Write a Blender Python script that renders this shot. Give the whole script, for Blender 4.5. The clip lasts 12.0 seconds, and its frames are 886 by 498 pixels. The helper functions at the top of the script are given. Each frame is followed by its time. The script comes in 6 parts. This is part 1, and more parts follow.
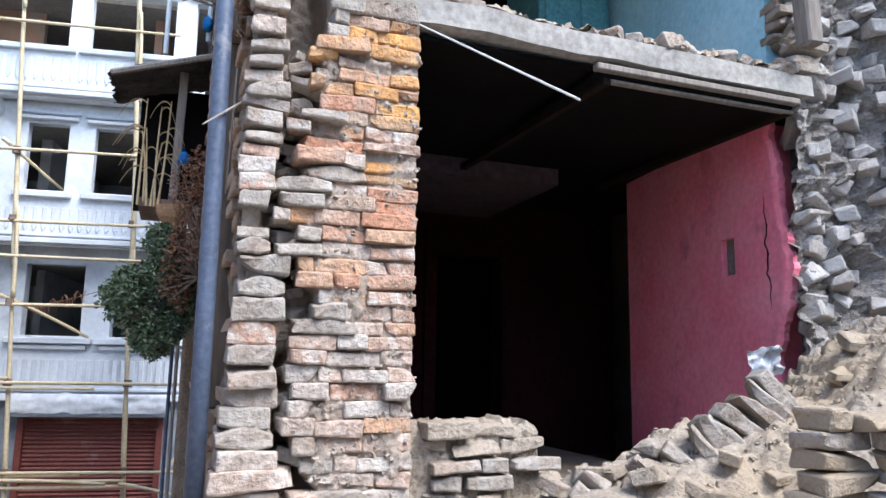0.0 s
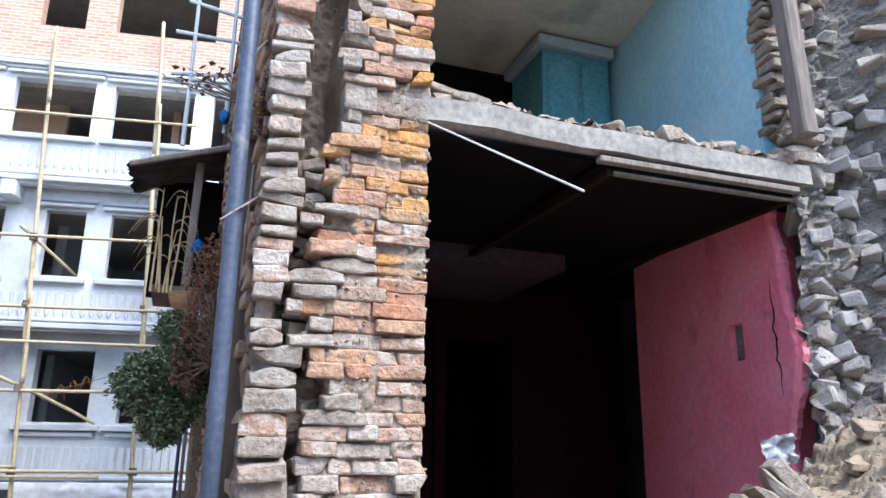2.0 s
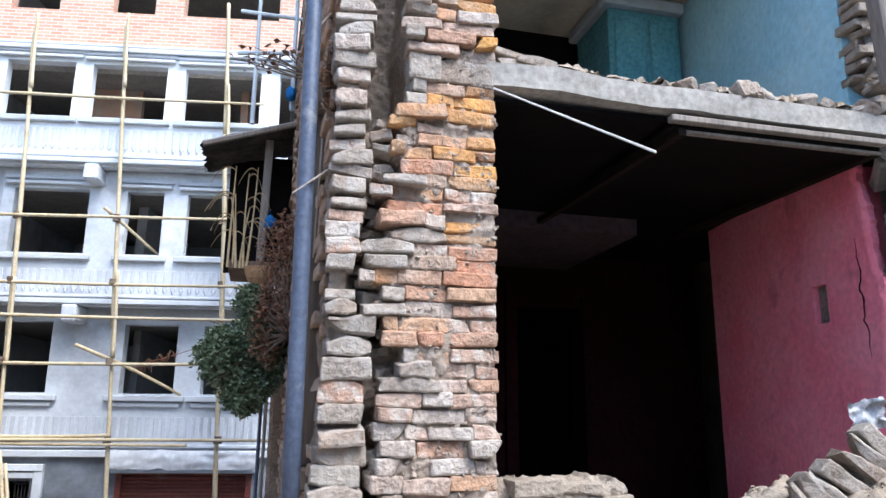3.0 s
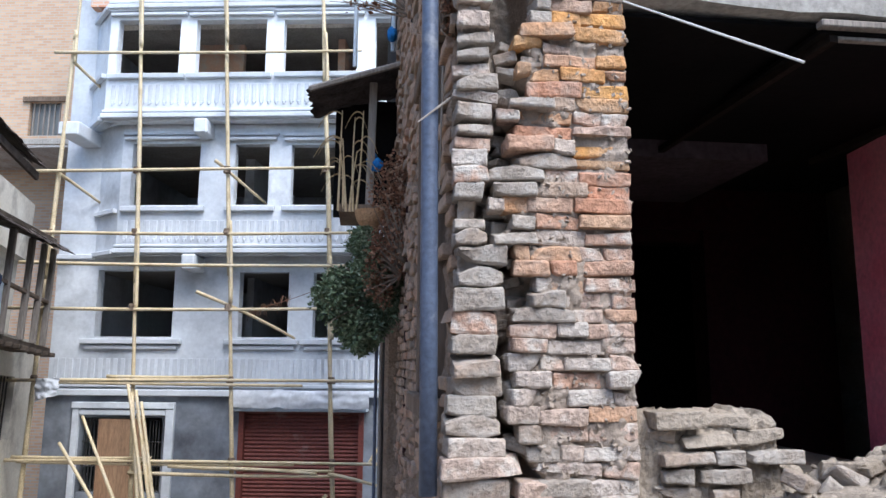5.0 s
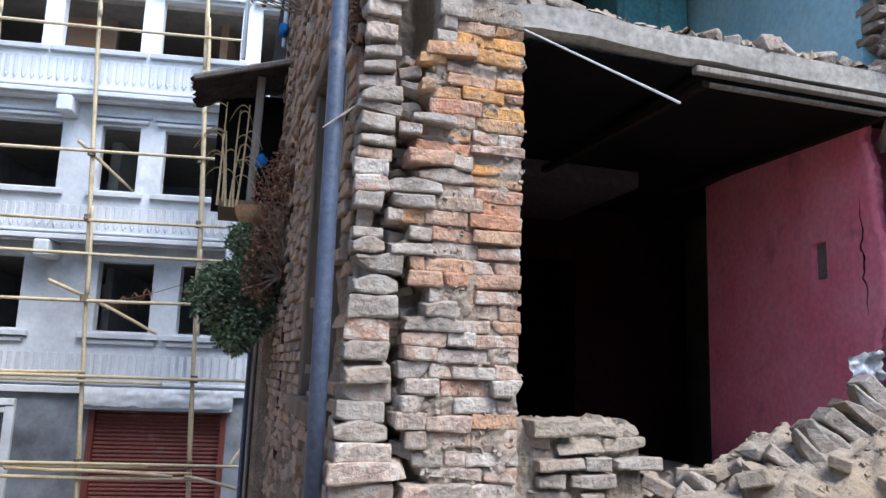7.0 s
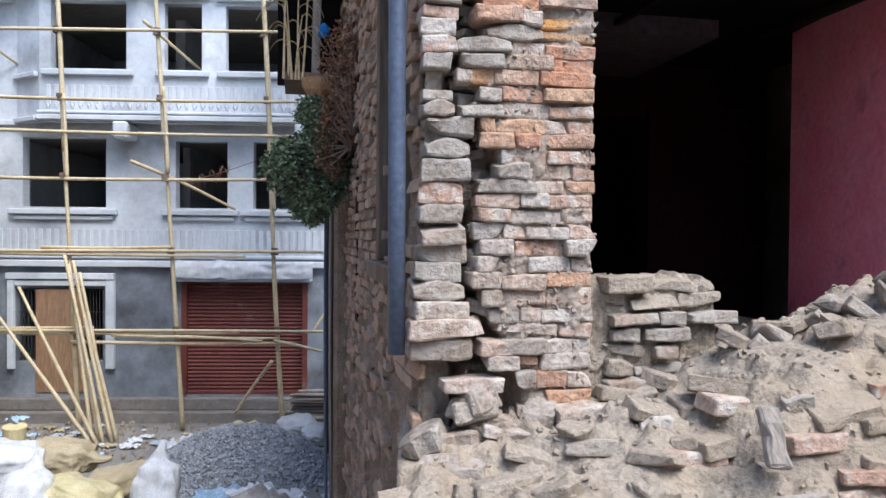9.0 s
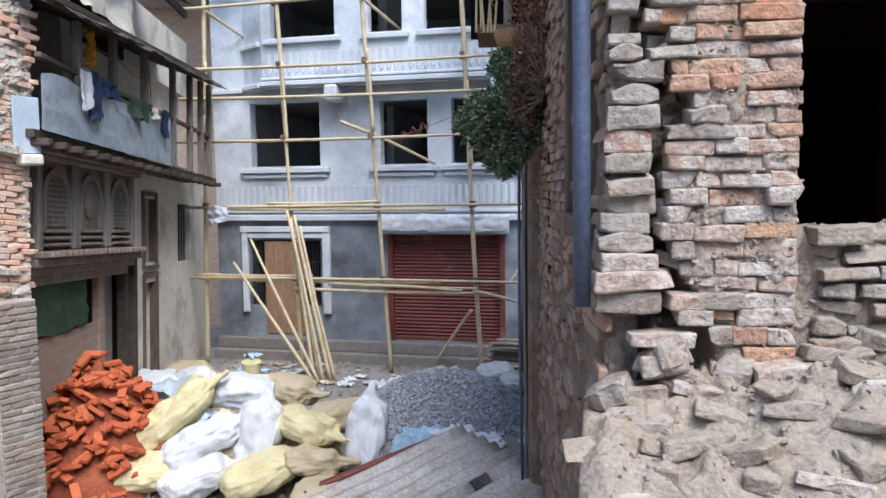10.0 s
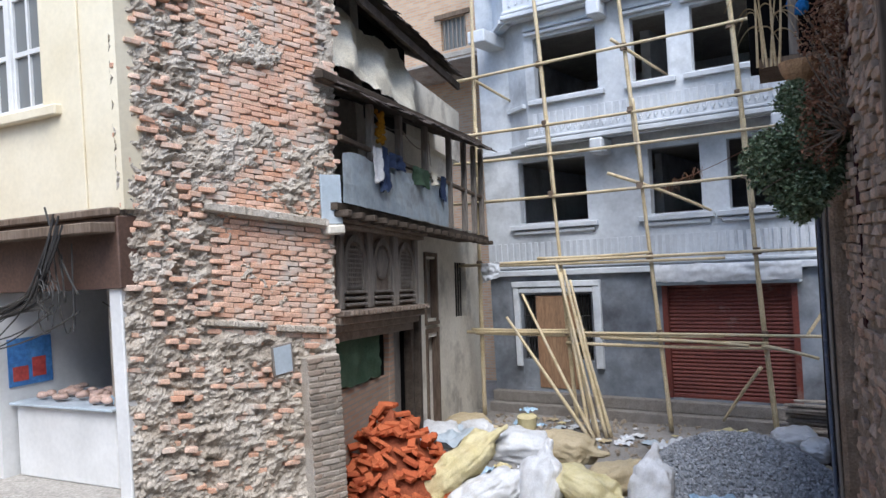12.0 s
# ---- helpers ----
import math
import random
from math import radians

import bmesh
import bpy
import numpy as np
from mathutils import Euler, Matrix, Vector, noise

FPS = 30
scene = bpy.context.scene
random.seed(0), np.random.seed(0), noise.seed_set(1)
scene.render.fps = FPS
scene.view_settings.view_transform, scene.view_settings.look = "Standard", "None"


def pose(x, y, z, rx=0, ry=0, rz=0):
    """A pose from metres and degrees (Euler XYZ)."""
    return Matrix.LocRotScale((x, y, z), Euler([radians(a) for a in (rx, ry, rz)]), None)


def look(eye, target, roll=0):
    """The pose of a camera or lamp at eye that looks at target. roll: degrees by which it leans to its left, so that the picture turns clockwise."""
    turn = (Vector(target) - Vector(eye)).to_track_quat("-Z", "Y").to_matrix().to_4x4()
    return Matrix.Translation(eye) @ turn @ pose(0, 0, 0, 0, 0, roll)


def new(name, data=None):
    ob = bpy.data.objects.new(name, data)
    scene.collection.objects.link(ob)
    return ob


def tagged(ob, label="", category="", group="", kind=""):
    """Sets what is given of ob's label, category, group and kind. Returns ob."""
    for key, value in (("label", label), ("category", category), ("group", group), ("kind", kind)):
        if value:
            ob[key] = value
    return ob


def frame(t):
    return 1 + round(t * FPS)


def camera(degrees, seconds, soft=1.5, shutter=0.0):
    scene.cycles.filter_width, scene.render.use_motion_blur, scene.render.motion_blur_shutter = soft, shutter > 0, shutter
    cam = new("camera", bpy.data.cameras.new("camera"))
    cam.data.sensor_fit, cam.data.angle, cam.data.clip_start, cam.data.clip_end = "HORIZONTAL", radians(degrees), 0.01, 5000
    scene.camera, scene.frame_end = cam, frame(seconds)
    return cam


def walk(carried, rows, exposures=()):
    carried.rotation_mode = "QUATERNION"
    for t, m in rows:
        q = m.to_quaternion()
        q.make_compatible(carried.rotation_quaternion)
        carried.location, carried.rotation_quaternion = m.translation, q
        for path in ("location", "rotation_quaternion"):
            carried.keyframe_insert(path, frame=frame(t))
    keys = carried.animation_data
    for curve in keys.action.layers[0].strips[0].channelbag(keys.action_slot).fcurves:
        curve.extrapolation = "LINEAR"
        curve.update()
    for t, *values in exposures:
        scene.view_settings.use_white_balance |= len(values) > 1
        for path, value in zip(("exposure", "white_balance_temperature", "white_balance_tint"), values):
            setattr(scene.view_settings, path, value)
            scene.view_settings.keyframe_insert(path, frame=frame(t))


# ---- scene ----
cam = camera(62.4, 12.0)
PATH = [
    (0, (0.275, 0.298, 3.532), (0.656, 2.235, 3.853), 1.0),
    (0.5, (0.266, 0.278, 3.549), (0.637, 2.195, 3.982), 0.9),
    (1, (0.259, 0.265, 3.551), (0.627, 2.167, 4.046), 1.2),
    (1.5, (0.255, 0.241, 3.557), (0.621, 2.132, 4.098), 1.1),
    (2, (0.262, 0.235, 3.557), (0.607, 2.131, 4.093), 0.8),
    (2.5, (0.261, 0.239, 3.554), (0.543, 2.153, 4.061), 0.6),
    (3, (0.252, 0.241, 3.546), (0.42, 2.181, 4.002), 0.5),
    (3.5, (0.242, 0.24, 3.536), (0.302, 2.202, 3.919), -0.0),
    (5.3, (0.081, 0.347, 3.492), (-0.01, 2.327, 3.758), 0.4),
    (5.5, (0.059, 0.327, 3.495), (0.02, 2.312, 3.733), 1.0),
    (6, (0.039, 0.319, 3.49), (0.056, 2.303, 3.748), 1.6),
    (6.5, (0.023, 0.289, 3.509), (0.257, 2.249, 3.831), 1.9),
    (8.3, (0.012, 0.273, 3.497), (0.289, 2.227, 3.822), 2.2),
    (8.5, (0.007, 0.275, 3.499), (0.257, 2.245, 3.736), 2.0),
    (9, (-0.001, 0.263, 3.478), (0.086, 2.261, 3.444), 0.5),
    (9.5, (0.045, 0.272, 3.472), (-0.117, 2.26, 3.33), 0.4),
    (10, (0.057, 0.247, 3.48), (-0.393, 2.188, 3.315), -0.7),
    (10.5, (0.05, 0.241, 3.486), (-0.574, 2.136, 3.348), -1.9),
    (11, (0.036, 0.214, 3.497), (-0.687, 2.077, 3.404), -2.1),
    (11.5, (-0.005, 0.229, 3.502), (-0.959, 1.987, 3.5), -3.0),
    (12, (-0.055, 0.262, 3.512), (-1.156, 1.931, 3.515), -3.4),
]
walk(cam, [(t, look(eye, target, roll)) for t, eye, target, roll in PATH],
     exposures=[(0.0, 1.64, 5900, 10), (3.5, 1.5, 5900, 10), (5.5, 1.24, 5900, 10), (9.0, 1.28, 5950, 10), (10.5, 1.2, 5830, 10), (11.0, 1.22, 5860, 10), (12.0, 1.0, 5980, 10)])

# ---- light: a hazy bright sky, a soft high sun behind the camera's right ----
world = bpy.data.worlds.new("sky")
scene.world = world
world.use_nodes = True
wn = world.node_tree.nodes
sky = wn.new("ShaderNodeTexSky")
sky.sky_type, sky.sun_disc = "NISHITA", False
sky.sun_elevation, sky.sun_rotation = radians(55), radians(142)
sky.air_density, sky.dust_density = 1.0, 1.5
wn["Background"].inputs["Strength"].default_value = 0.15
world.node_tree.links.new(sky.outputs[0], wn["Background"].inputs["Color"])
sun = new("sun", bpy.data.lights.new("sun", "SUN"))
sun.data.energy, sun.data.angle, sun.data.color = 2.3, radians(40), (1.0, 0.97, 0.92)
sun.matrix_world = look((5, -6.5, 12), (0, 0, 0))


# ---- materials ----
def material(name, tones, scale=3.0, fine=40.0, rough=0.85, bump=0.3, per="", metal=0.0, stain=None, stretch=(1, 1, 1), far=0.01, grain=(0.62, 1.15)):
    """A weathered surface: tones blended by coarse noise, grain by fine noise, an optional stain colour, variation per object or island."""
    m = bpy.data.materials.new(name)
    m.use_nodes = True
    n, link = m.node_tree.nodes, m.node_tree.links.new
    bsdf = n["Principled BSDF"]
    bsdf.inputs["Roughness"].default_value, bsdf.inputs["Metallic"].default_value = rough, metal
    if rough >= 0.8:
        bsdf.inputs["Specular IOR Level"].default_value = 0.12
    co = n.new("ShaderNodeNewGeometry").outputs["Position"]
    mp = n.new("ShaderNodeMapping")
    mp.inputs["Scale"].default_value = stretch
    link(co, mp.inputs["Vector"])

    def cloud(size, detail=5.0):
        t = n.new("ShaderNodeTexNoise")
        t.inputs["Scale"].default_value, t.inputs["Detail"].default_value, t.inputs["Roughness"].default_value = size, detail, 0.6
        link(mp.outputs[0], t.inputs["Vector"])
        return t.outputs["Fac"]

    ramp = n.new("ShaderNodeValToRGB")
    e = ramp.color_ramp.elements
    while len(e) < len(tones):
        e.new(0.5)
    for i, c in enumerate(tones):
        e[i].position = (0.3 + 0.4 * i / max(1, len(tones) - 1)) if not per else i / max(1, len(tones) - 1)
        e[i].color = (*c, 1)
    if per == "object":
        info = n.new("ShaderNodeObjectInfo")
        link(info.outputs["Random"], ramp.inputs[0])
    elif per == "island":
        info = n.new("ShaderNodeNewGeometry")
        link(info.outputs["Random Per Island"], ramp.inputs[0])
    else:
        link(cloud(scale), ramp.inputs[0])
    col = ramp.outputs[0]

    def mix(kind, fac, a, b):
        x = n.new("ShaderNodeMix")
        x.data_type, x.blend_type = "RGBA", kind
        if isinstance(fac, float):
            x.inputs[0].default_value = fac
        else:
            link(fac, x.inputs[0])
        link(a, x.inputs[6])
        if isinstance(b, tuple):
            x.inputs[7].default_value = (*b, 1)
        else:
            link(b, x.inputs[7])
        return x.outputs[2]

    def squeeze(v, lo, hi):
        r = n.new("ShaderNodeMapRange")
        r.inputs["From Min"].default_value, r.inputs["From Max"].default_value = lo, hi
        link(v, r.inputs["Value"])
        return r.outputs[0]

    g = n.new("ShaderNodeValToRGB")
    g.color_ramp.elements[0].color, g.color_ramp.elements[1].color = (grain[0],) * 3 + (1,), (grain[1],) * 3 + (1,)
    g.color_ramp.elements[0].position, g.color_ramp.elements[1].position = 0.3, 0.7
    link(cloud(fine, 6.0), g.inputs[0])
    col = mix("MULTIPLY", 1.0, col, g.outputs[0])
    if stain:
        colour, size, lo, hi = stain
        col = mix("MIX", squeeze(cloud(size, 8.0), lo, hi), col, colour)
    link(col, bsdf.inputs["Base Color"])
    if bump:
        b = n.new("ShaderNodeBump")
        b.inputs["Strength"].default_value, b.inputs["Distance"].default_value = bump, far
        add = n.new("ShaderNodeMath")
        add.operation = "ADD"
        link(cloud(fine, 8.0), add.inputs[0])
        link(cloud(scale * 3, 5.0), add.inputs[1])
        link(add.outputs[0], b.inputs["Height"])
        link(b.outputs[0], bsdf.inputs["Normal"])
    return m


brick_ochre = material("ochre_brick", [(0.60, 0.31, 0.10), (0.55, 0.29, 0.12), (0.49, 0.28, 0.15), (0.62, 0.33, 0.11), (0.50, 0.30, 0.17)],
                       fine=36, per="object", bump=1.0, far=0.014, grain=(0.58, 1.14), stain=((0.42, 0.31, 0.22), 7.0, 0.46, 0.80))
brick_old = material("old_brick", [(0.50, 0.29, 0.175), (0.46, 0.30, 0.21), (0.50, 0.235, 0.14), (0.43, 0.32, 0.24), (0.53, 0.29, 0.15), (0.38, 0.30, 0.25), (0.52, 0.215, 0.115)],
                     fine=36, per="object", bump=1.0, far=0.014, grain=(0.58, 1.14), stain=((0.41, 0.34, 0.28), 7.0, 0.48, 0.80))
brick_pale = material("dust_washed_brick", [(0.46, 0.32, 0.245), (0.45, 0.375, 0.315), (0.44, 0.27, 0.19), (0.48, 0.425, 0.375), (0.40, 0.33, 0.28)],
                      fine=36, per="object", bump=1.0, far=0.014, grain=(0.58, 1.14), stain=((0.50, 0.455, 0.40), 10.0, 0.50, 0.66))
brick_grey = material("dusty_brick", [(0.27, 0.225, 0.185), (0.35, 0.30, 0.25), (0.31, 0.235, 0.18), (0.38, 0.335, 0.285)],
                      fine=44, per="object", bump=1.0, far=0.014, grain=(0.58, 1.14), stain=((0.37, 0.335, 0.295), 9.0, 0.44, 0.64))
brick_wall = material("party_wall_brick", [(0.64, 0.37, 0.25), (0.67, 0.45, 0.33), (0.60, 0.36, 0.26), (0.66, 0.50, 0.40), (0.60, 0.31, 0.19)],
                      fine=60, per="island", bump=0.6, stain=((0.48, 0.44, 0.385), 3.0, 0.50, 0.68))
brick_wall_piece = material("party_wall_brick_piece", [(0.64, 0.37, 0.25), (0.67, 0.45, 0.33), (0.60, 0.36, 0.26), (0.66, 0.50, 0.40), (0.60, 0.31, 0.19)],
                            fine=60, per="object", bump=0.6, stain=((0.48, 0.44, 0.385), 3.0, 0.50, 0.68))
brick_new = material("new_brick", [(0.42, 0.10, 0.04), (0.50, 0.14, 0.06), (0.46, 0.12, 0.05), (0.38, 0.09, 0.04)], fine=70, per="object", bump=0.4)
mud = material("mud_mortar", [(0.27, 0.215, 0.17), (0.38, 0.32, 0.265)], scale=6, fine=40, bump=0.6, grain=(0.8, 1.08), far=0.02)
brown_mud = material("brown_mud", [(0.21, 0.155, 0.11), (0.34, 0.26, 0.195)], scale=5, fine=50, bump=1.0, far=0.02)
dust_earth = material("rubble_earth", [(0.24, 0.195, 0.15), (0.35, 0.295, 0.235), (0.31, 0.265, 0.215)], scale=5, fine=50, bump=0.8, far=0.018, grain=(0.68, 1.12), stain=((0.36, 0.285, 0.20), 1.1, 0.48, 0.66))
cement = material("cement_render", [(0.46, 0.485, 0.515), (0.60, 0.63, 0.66), (0.70, 0.725, 0.755)], scale=0.9, fine=14, bump=0.12, grain=(0.9, 1.05), stain=((0.25, 0.26, 0.28), 0.8, 0.54, 0.76))
# darker copy of the render: damp stains plus part of the low storey's shade
cement_damp_shade = material("damp_shaded_render", [(0.155, 0.175, 0.205), (0.26, 0.285, 0.32), (0.36, 0.385, 0.42)], scale=0.9, fine=14, bump=0.12, grain=(0.9, 1.05), stain=((0.075, 0.078, 0.088), 0.7, 0.46, 0.68))
# lighter copy of the render, with the high storey's brightness in the colour
cement_lit = material("lit_cement_render", [(0.56, 0.585, 0.61), (0.68, 0.705, 0.73), (0.78, 0.80, 0.82)], scale=0.9, fine=14, bump=0.10, grain=(0.92, 1.04), stain=((0.44, 0.46, 0.48), 0.8, 0.54, 0.76))
cement_trim = material("cement_trim", [(0.50, 0.525, 0.555), (0.63, 0.655, 0.685)], scale=1.5, fine=20, bump=0.08, grain=(0.92, 1.04))
white_plaster = material("pale_plaster", [(0.60, 0.55, 0.46), (0.74, 0.70, 0.61)], scale=1.4, fine=18, bump=0.15, grain=(0.85, 1.06), stain=((0.28, 0.25, 0.21), 1.6, 0.52, 0.75))
cream = material("cream_paint", [(0.64, 0.56, 0.40), (0.72, 0.65, 0.50)], scale=1.2, fine=20, bump=0.08, grain=(0.94, 1.03))
pink = material("pink_distemper", [(0.92, 0.20, 0.27), (0.94, 0.33, 0.40)], scale=2.0, fine=26, bump=0.2, grain=(0.84, 1.08), stain=((0.40, 0.09, 0.12), 3.5, 0.58, 0.85))
blue = material("blue_distemper", [(0.36, 0.66, 0.80), (0.50, 0.76, 0.86)], scale=2.0, fine=24, bump=0.2, grain=(0.84, 1.08), stain=((0.60, 0.70, 0.73), 3.0, 0.60, 0.85))
teal_paint = material("teal_door_paint", [(0.10, 0.28, 0.33), (0.15, 0.36, 0.42)], scale=3, fine=30, bump=0.2)
concrete = material("concrete", [(0.31, 0.29, 0.26), (0.42, 0.395, 0.36)], scale=3, fine=30, bump=0.3)
carved_brown = material("carved_brown_wood", [(0.21, 0.16, 0.125), (0.36, 0.29, 0.235)], scale=5, fine=50, bump=0.6)
rubble_dark = material("shaded_rubble_brick", [(0.38, 0.345, 0.31), (0.46, 0.425, 0.39), (0.42, 0.36, 0.305), (0.48, 0.455, 0.43)], fine=60, per="object", bump=0.9, stain=((0.40, 0.385, 0.37), 6.0, 0.4, 0.6))
mud_dark = material("dark_mud", [(0.24, 0.215, 0.19), (0.34, 0.31, 0.285)], scale=6, fine=60, bump=1.0, far=0.02)
# wood darkened to match the shade under the slab
dim_wood = material("shaded_batten_wood", [(0.014, 0.010, 0.008), (0.030, 0.020, 0.015)], scale=5, fine=50, bump=0.4)
# pink distemper darkened in colour to the shade deep in the room
dim_red = material("shaded_red_distemper", [(0.020, 0.0045, 0.006), (0.034, 0.008, 0.010)], scale=2, fine=20, bump=0.2)
# whitewash turned dark grey in colour, as it looks in the room's shade
dim_whitewash = material("shaded_whitewash", [(0.07, 0.055, 0.064), (0.11, 0.09, 0.10)], scale=2, fine=20, bump=0.2)
old_wood = material("weathered_wood", [(0.12, 0.085, 0.06), (0.22, 0.17, 0.13)], scale=4, fine=40, bump=0.6, stretch=(1, 1, 0.12))
dark_wood = material("carved_dark_wood", [(0.055, 0.042, 0.032), (0.12, 0.095, 0.075)], scale=5, fine=50, bump=0.6)
grey_wood = material("grey_timber", [(0.22, 0.19, 0.165), (0.34, 0.30, 0.26)], scale=4, fine=50, bump=0.6, stretch=(1, 1, 0.1))
# near black: darkness of rooms, openings and cracks is put into the colour
dark_void = material("shade_black", [(0.0035, 0.003, 0.003), (0.008, 0.0065, 0.0065)], scale=2, fine=20, bump=0.2)
bamboo = material("bamboo", [(0.42, 0.33, 0.19), (0.58, 0.47, 0.29), (0.50, 0.42, 0.30)], scale=3, fine=50, rough=0.55, bump=0.2)
rust_paint = material("red_oxide_paint", [(0.135, 0.030, 0.022), (0.19, 0.047, 0.032)], scale=2, fine=25, rough=0.6, bump=0.15, stain=((0.30, 0.24, 0.20), 2.2, 0.60, 0.85))
plywood = material("brown_plywood", [(0.30, 0.17, 0.095), (0.37, 0.23, 0.135)], scale=2, fine=30, rough=0.7, bump=0.2, stretch=(1, 1, 0.2))
iron = material("black_iron", [(0.03, 0.03, 0.03), (0.05, 0.045, 0.04)], fine=60, rough=0.6, bump=0.2)
pipe_blue = material("grey_blue_pvc", [(0.062, 0.080, 0.125), (0.088, 0.114, 0.172)], scale=4, fine=40, rough=0.45, bump=0.1, stain=((0.30, 0.29, 0.27), 5.0, 0.60, 0.85))
tin = material("corrugated_tin", [(0.36, 0.33, 0.30), (0.48, 0.45, 0.42)], scale=2.5, fine=30, rough=0.6, metal=0.3, bump=0.2, stain=((0.26, 0.17, 0.11), 3.0, 0.52, 0.75))
tile_dark = material("old_roof_tile", [(0.055, 0.045, 0.04), (0.12, 0.10, 0.09)], scale=6, fine=40, bump=0.8)
tarp = material("canvas_tarp", [(0.74, 0.67, 0.52), (0.84, 0.78, 0.64)], scale=3, fine=60, bump=0.3)
zinc = material("grey_blue_sheet", [(0.36, 0.42, 0.47), (0.48, 0.54, 0.59)], scale=2, fine=20, rough=0.5, bump=0.12, grain=(0.88, 1.05), stain=((0.55, 0.60, 0.64), 3.0, 0.55, 0.75))
sack_white = material("white_woven_sack", [(0.62, 0.62, 0.62), (0.76, 0.76, 0.77)], scale=6, fine=120, rough=0.6, bump=0.5, stain=((0.42, 0.38, 0.32), 4.0, 0.56, 0.80))
sack_yellow = material("yellow_woven_sack", [(0.60, 0.51, 0.25), (0.72, 0.64, 0.39)], scale=6, fine=120, rough=0.6, bump=0.5, stain=((0.46, 0.36, 0.20), 4.0, 0.55, 0.80))
sack_brown = material("brown_dusty_sack", [(0.46, 0.37, 0.22), (0.56, 0.46, 0.30)], scale=6, fine=120, rough=0.7, bump=0.5)
plastic_clear = material("milky_plastic", [(0.55, 0.57, 0.60), (0.74, 0.76, 0.79)], scale=5, fine=14, rough=0.25, bump=0.25, grain=(0.85, 1.05))
plastic_blue = material("pale_blue_plastic", [(0.30, 0.46, 0.62), (0.48, 0.62, 0.74)], scale=8, fine=40, rough=0.4, bump=0.6)
gravel_grey = material("crushed_stone", [(0.28, 0.29, 0.305), (0.40, 0.41, 0.43), (0.52, 0.53, 0.55)], fine=80, per="island", bump=0.3)
leaf = material("shrub_leaf", [(0.08, 0.115, 0.06), (0.14, 0.185, 0.105), (0.26, 0.30, 0.20)], fine=40, per="island", rough=0.85, bump=0.1)
dry_leaf = material("dry_twig", [(0.17, 0.075, 0.045), (0.25, 0.125, 0.075), (0.30, 0.19, 0.12)], fine=40, per="island", bump=0.1)
paper_white = material("white_gloss", [(0.58, 0.58, 0.57), (0.70, 0.70, 0.69)], scale=2, fine=20, rough=0.4, bump=0.05, grain=(0.93, 1.03))
brown_paint = material("dark_brown_paint", [(0.075, 0.042, 0.030), (0.12, 0.07, 0.05)], scale=3, fine=30, rough=0.6, bump=0.3)
pale_blue_paint = material("pale_blue_paint", [(0.56, 0.65, 0.72), (0.72, 0.80, 0.85), (0.82, 0.86, 0.88)], scale=2.5, fine=16, rough=0.6, bump=0.1, grain=(0.85, 1.05), stain=((0.36, 0.40, 0.43), 2.5, 0.52, 0.75))
cloth_green = material("green_cloth", [(0.05, 0.09, 0.055), (0.085, 0.13, 0.085)], scale=4, fine=60, bump=0.3)


# ---- building helpers ----
def part(name, bm, mat, parent=None, label="", smooth=False):
    me = bpy.data.meshes.new(name)
    bm.normal_update()
    bm.to_mesh(me)
    bm.free()
    me.materials.append(mat)
    if smooth:
        me.polygons.foreach_set("use_smooth", [True] * len(me.polygons))
    ob = new(name, me)
    ob.parent = parent
    if label:
        tagged(ob, label)
    return ob


def thing(name, label, category, group="", m=None):
    ob = new(name)
    ob.empty_display_size = 0.1
    if m is not None:
        ob.matrix_world = m
    return tagged(ob, label, category, group)


def structure(name, bm, mat, label, category, smooth=False):
    return tagged(part(name, bm, mat, None, "", smooth), label, category, "", "structure")


def box(bm, x0, x1, y0, y1, z0, z1, m=None, bevel=0.0):
    r = bmesh.ops.create_cube(bm, size=1)["verts"]
    for v in r:
        v.co = Vector(((x0 + x1) / 2 + v.co.x * (x1 - x0), (y0 + y1) / 2 + v.co.y * (y1 - y0), (z0 + z1) / 2 + v.co.z * (z1 - z0)))
    if bevel:
        edges = list({e for v in r for e in v.link_edges})
        out = bmesh.ops.bevel(bm, geom=edges, offset=bevel, segments=1, affect="EDGES", profile=0.5)
        r = list({v for f in out["faces"] for v in f.verts} | {v for v in r if v.is_valid})
    if m is not None:
        for v in r:
            v.co = m @ v.co
    return r


def boxes(*items, bevel=0.0, m=None):
    bm = bmesh.new()
    for b in items:
        box(bm, *b, m=m, bevel=bevel)
    return bm


def each(name, items, mat, parent, label="", bevel=0.0):
    for b in items:
        part(name, boxes(b, bevel=bevel), mat, parent, label)


def rod(bm, a, b, r0, r1=None, sides=8, bend=0.0, steps=1, rough=0.0):
    """A round bar from a to b, tapering, bowed sideways."""
    a, b = Vector(a), Vector(b)
    r1 = r0 if r1 is None else r1
    d = (b - a).normalized()
    u = d.orthogonal().normalized()
    w = d.cross(u)
    rings = []
    for i in range(steps + 1):
        f = i / steps
        c = a.lerp(b, f) + w * (bend * math.sin(math.pi * f))
        r = (r0 + (r1 - r0) * f) * (1 + rough * random.uniform(-1, 1))
        rings.append([bm.verts.new(c + (u * math.cos(k * math.tau / sides) + w * math.sin(k * math.tau / sides)) * r) for k in range(sides)])
    for p, q in zip(rings, rings[1:]):
        for k in range(sides):
            bm.faces.new((p[k], p[(k + 1) % sides], q[(k + 1) % sides], q[k]))
    bm.faces.new(rings[0][::-1])
    bm.faces.new(rings[-1])


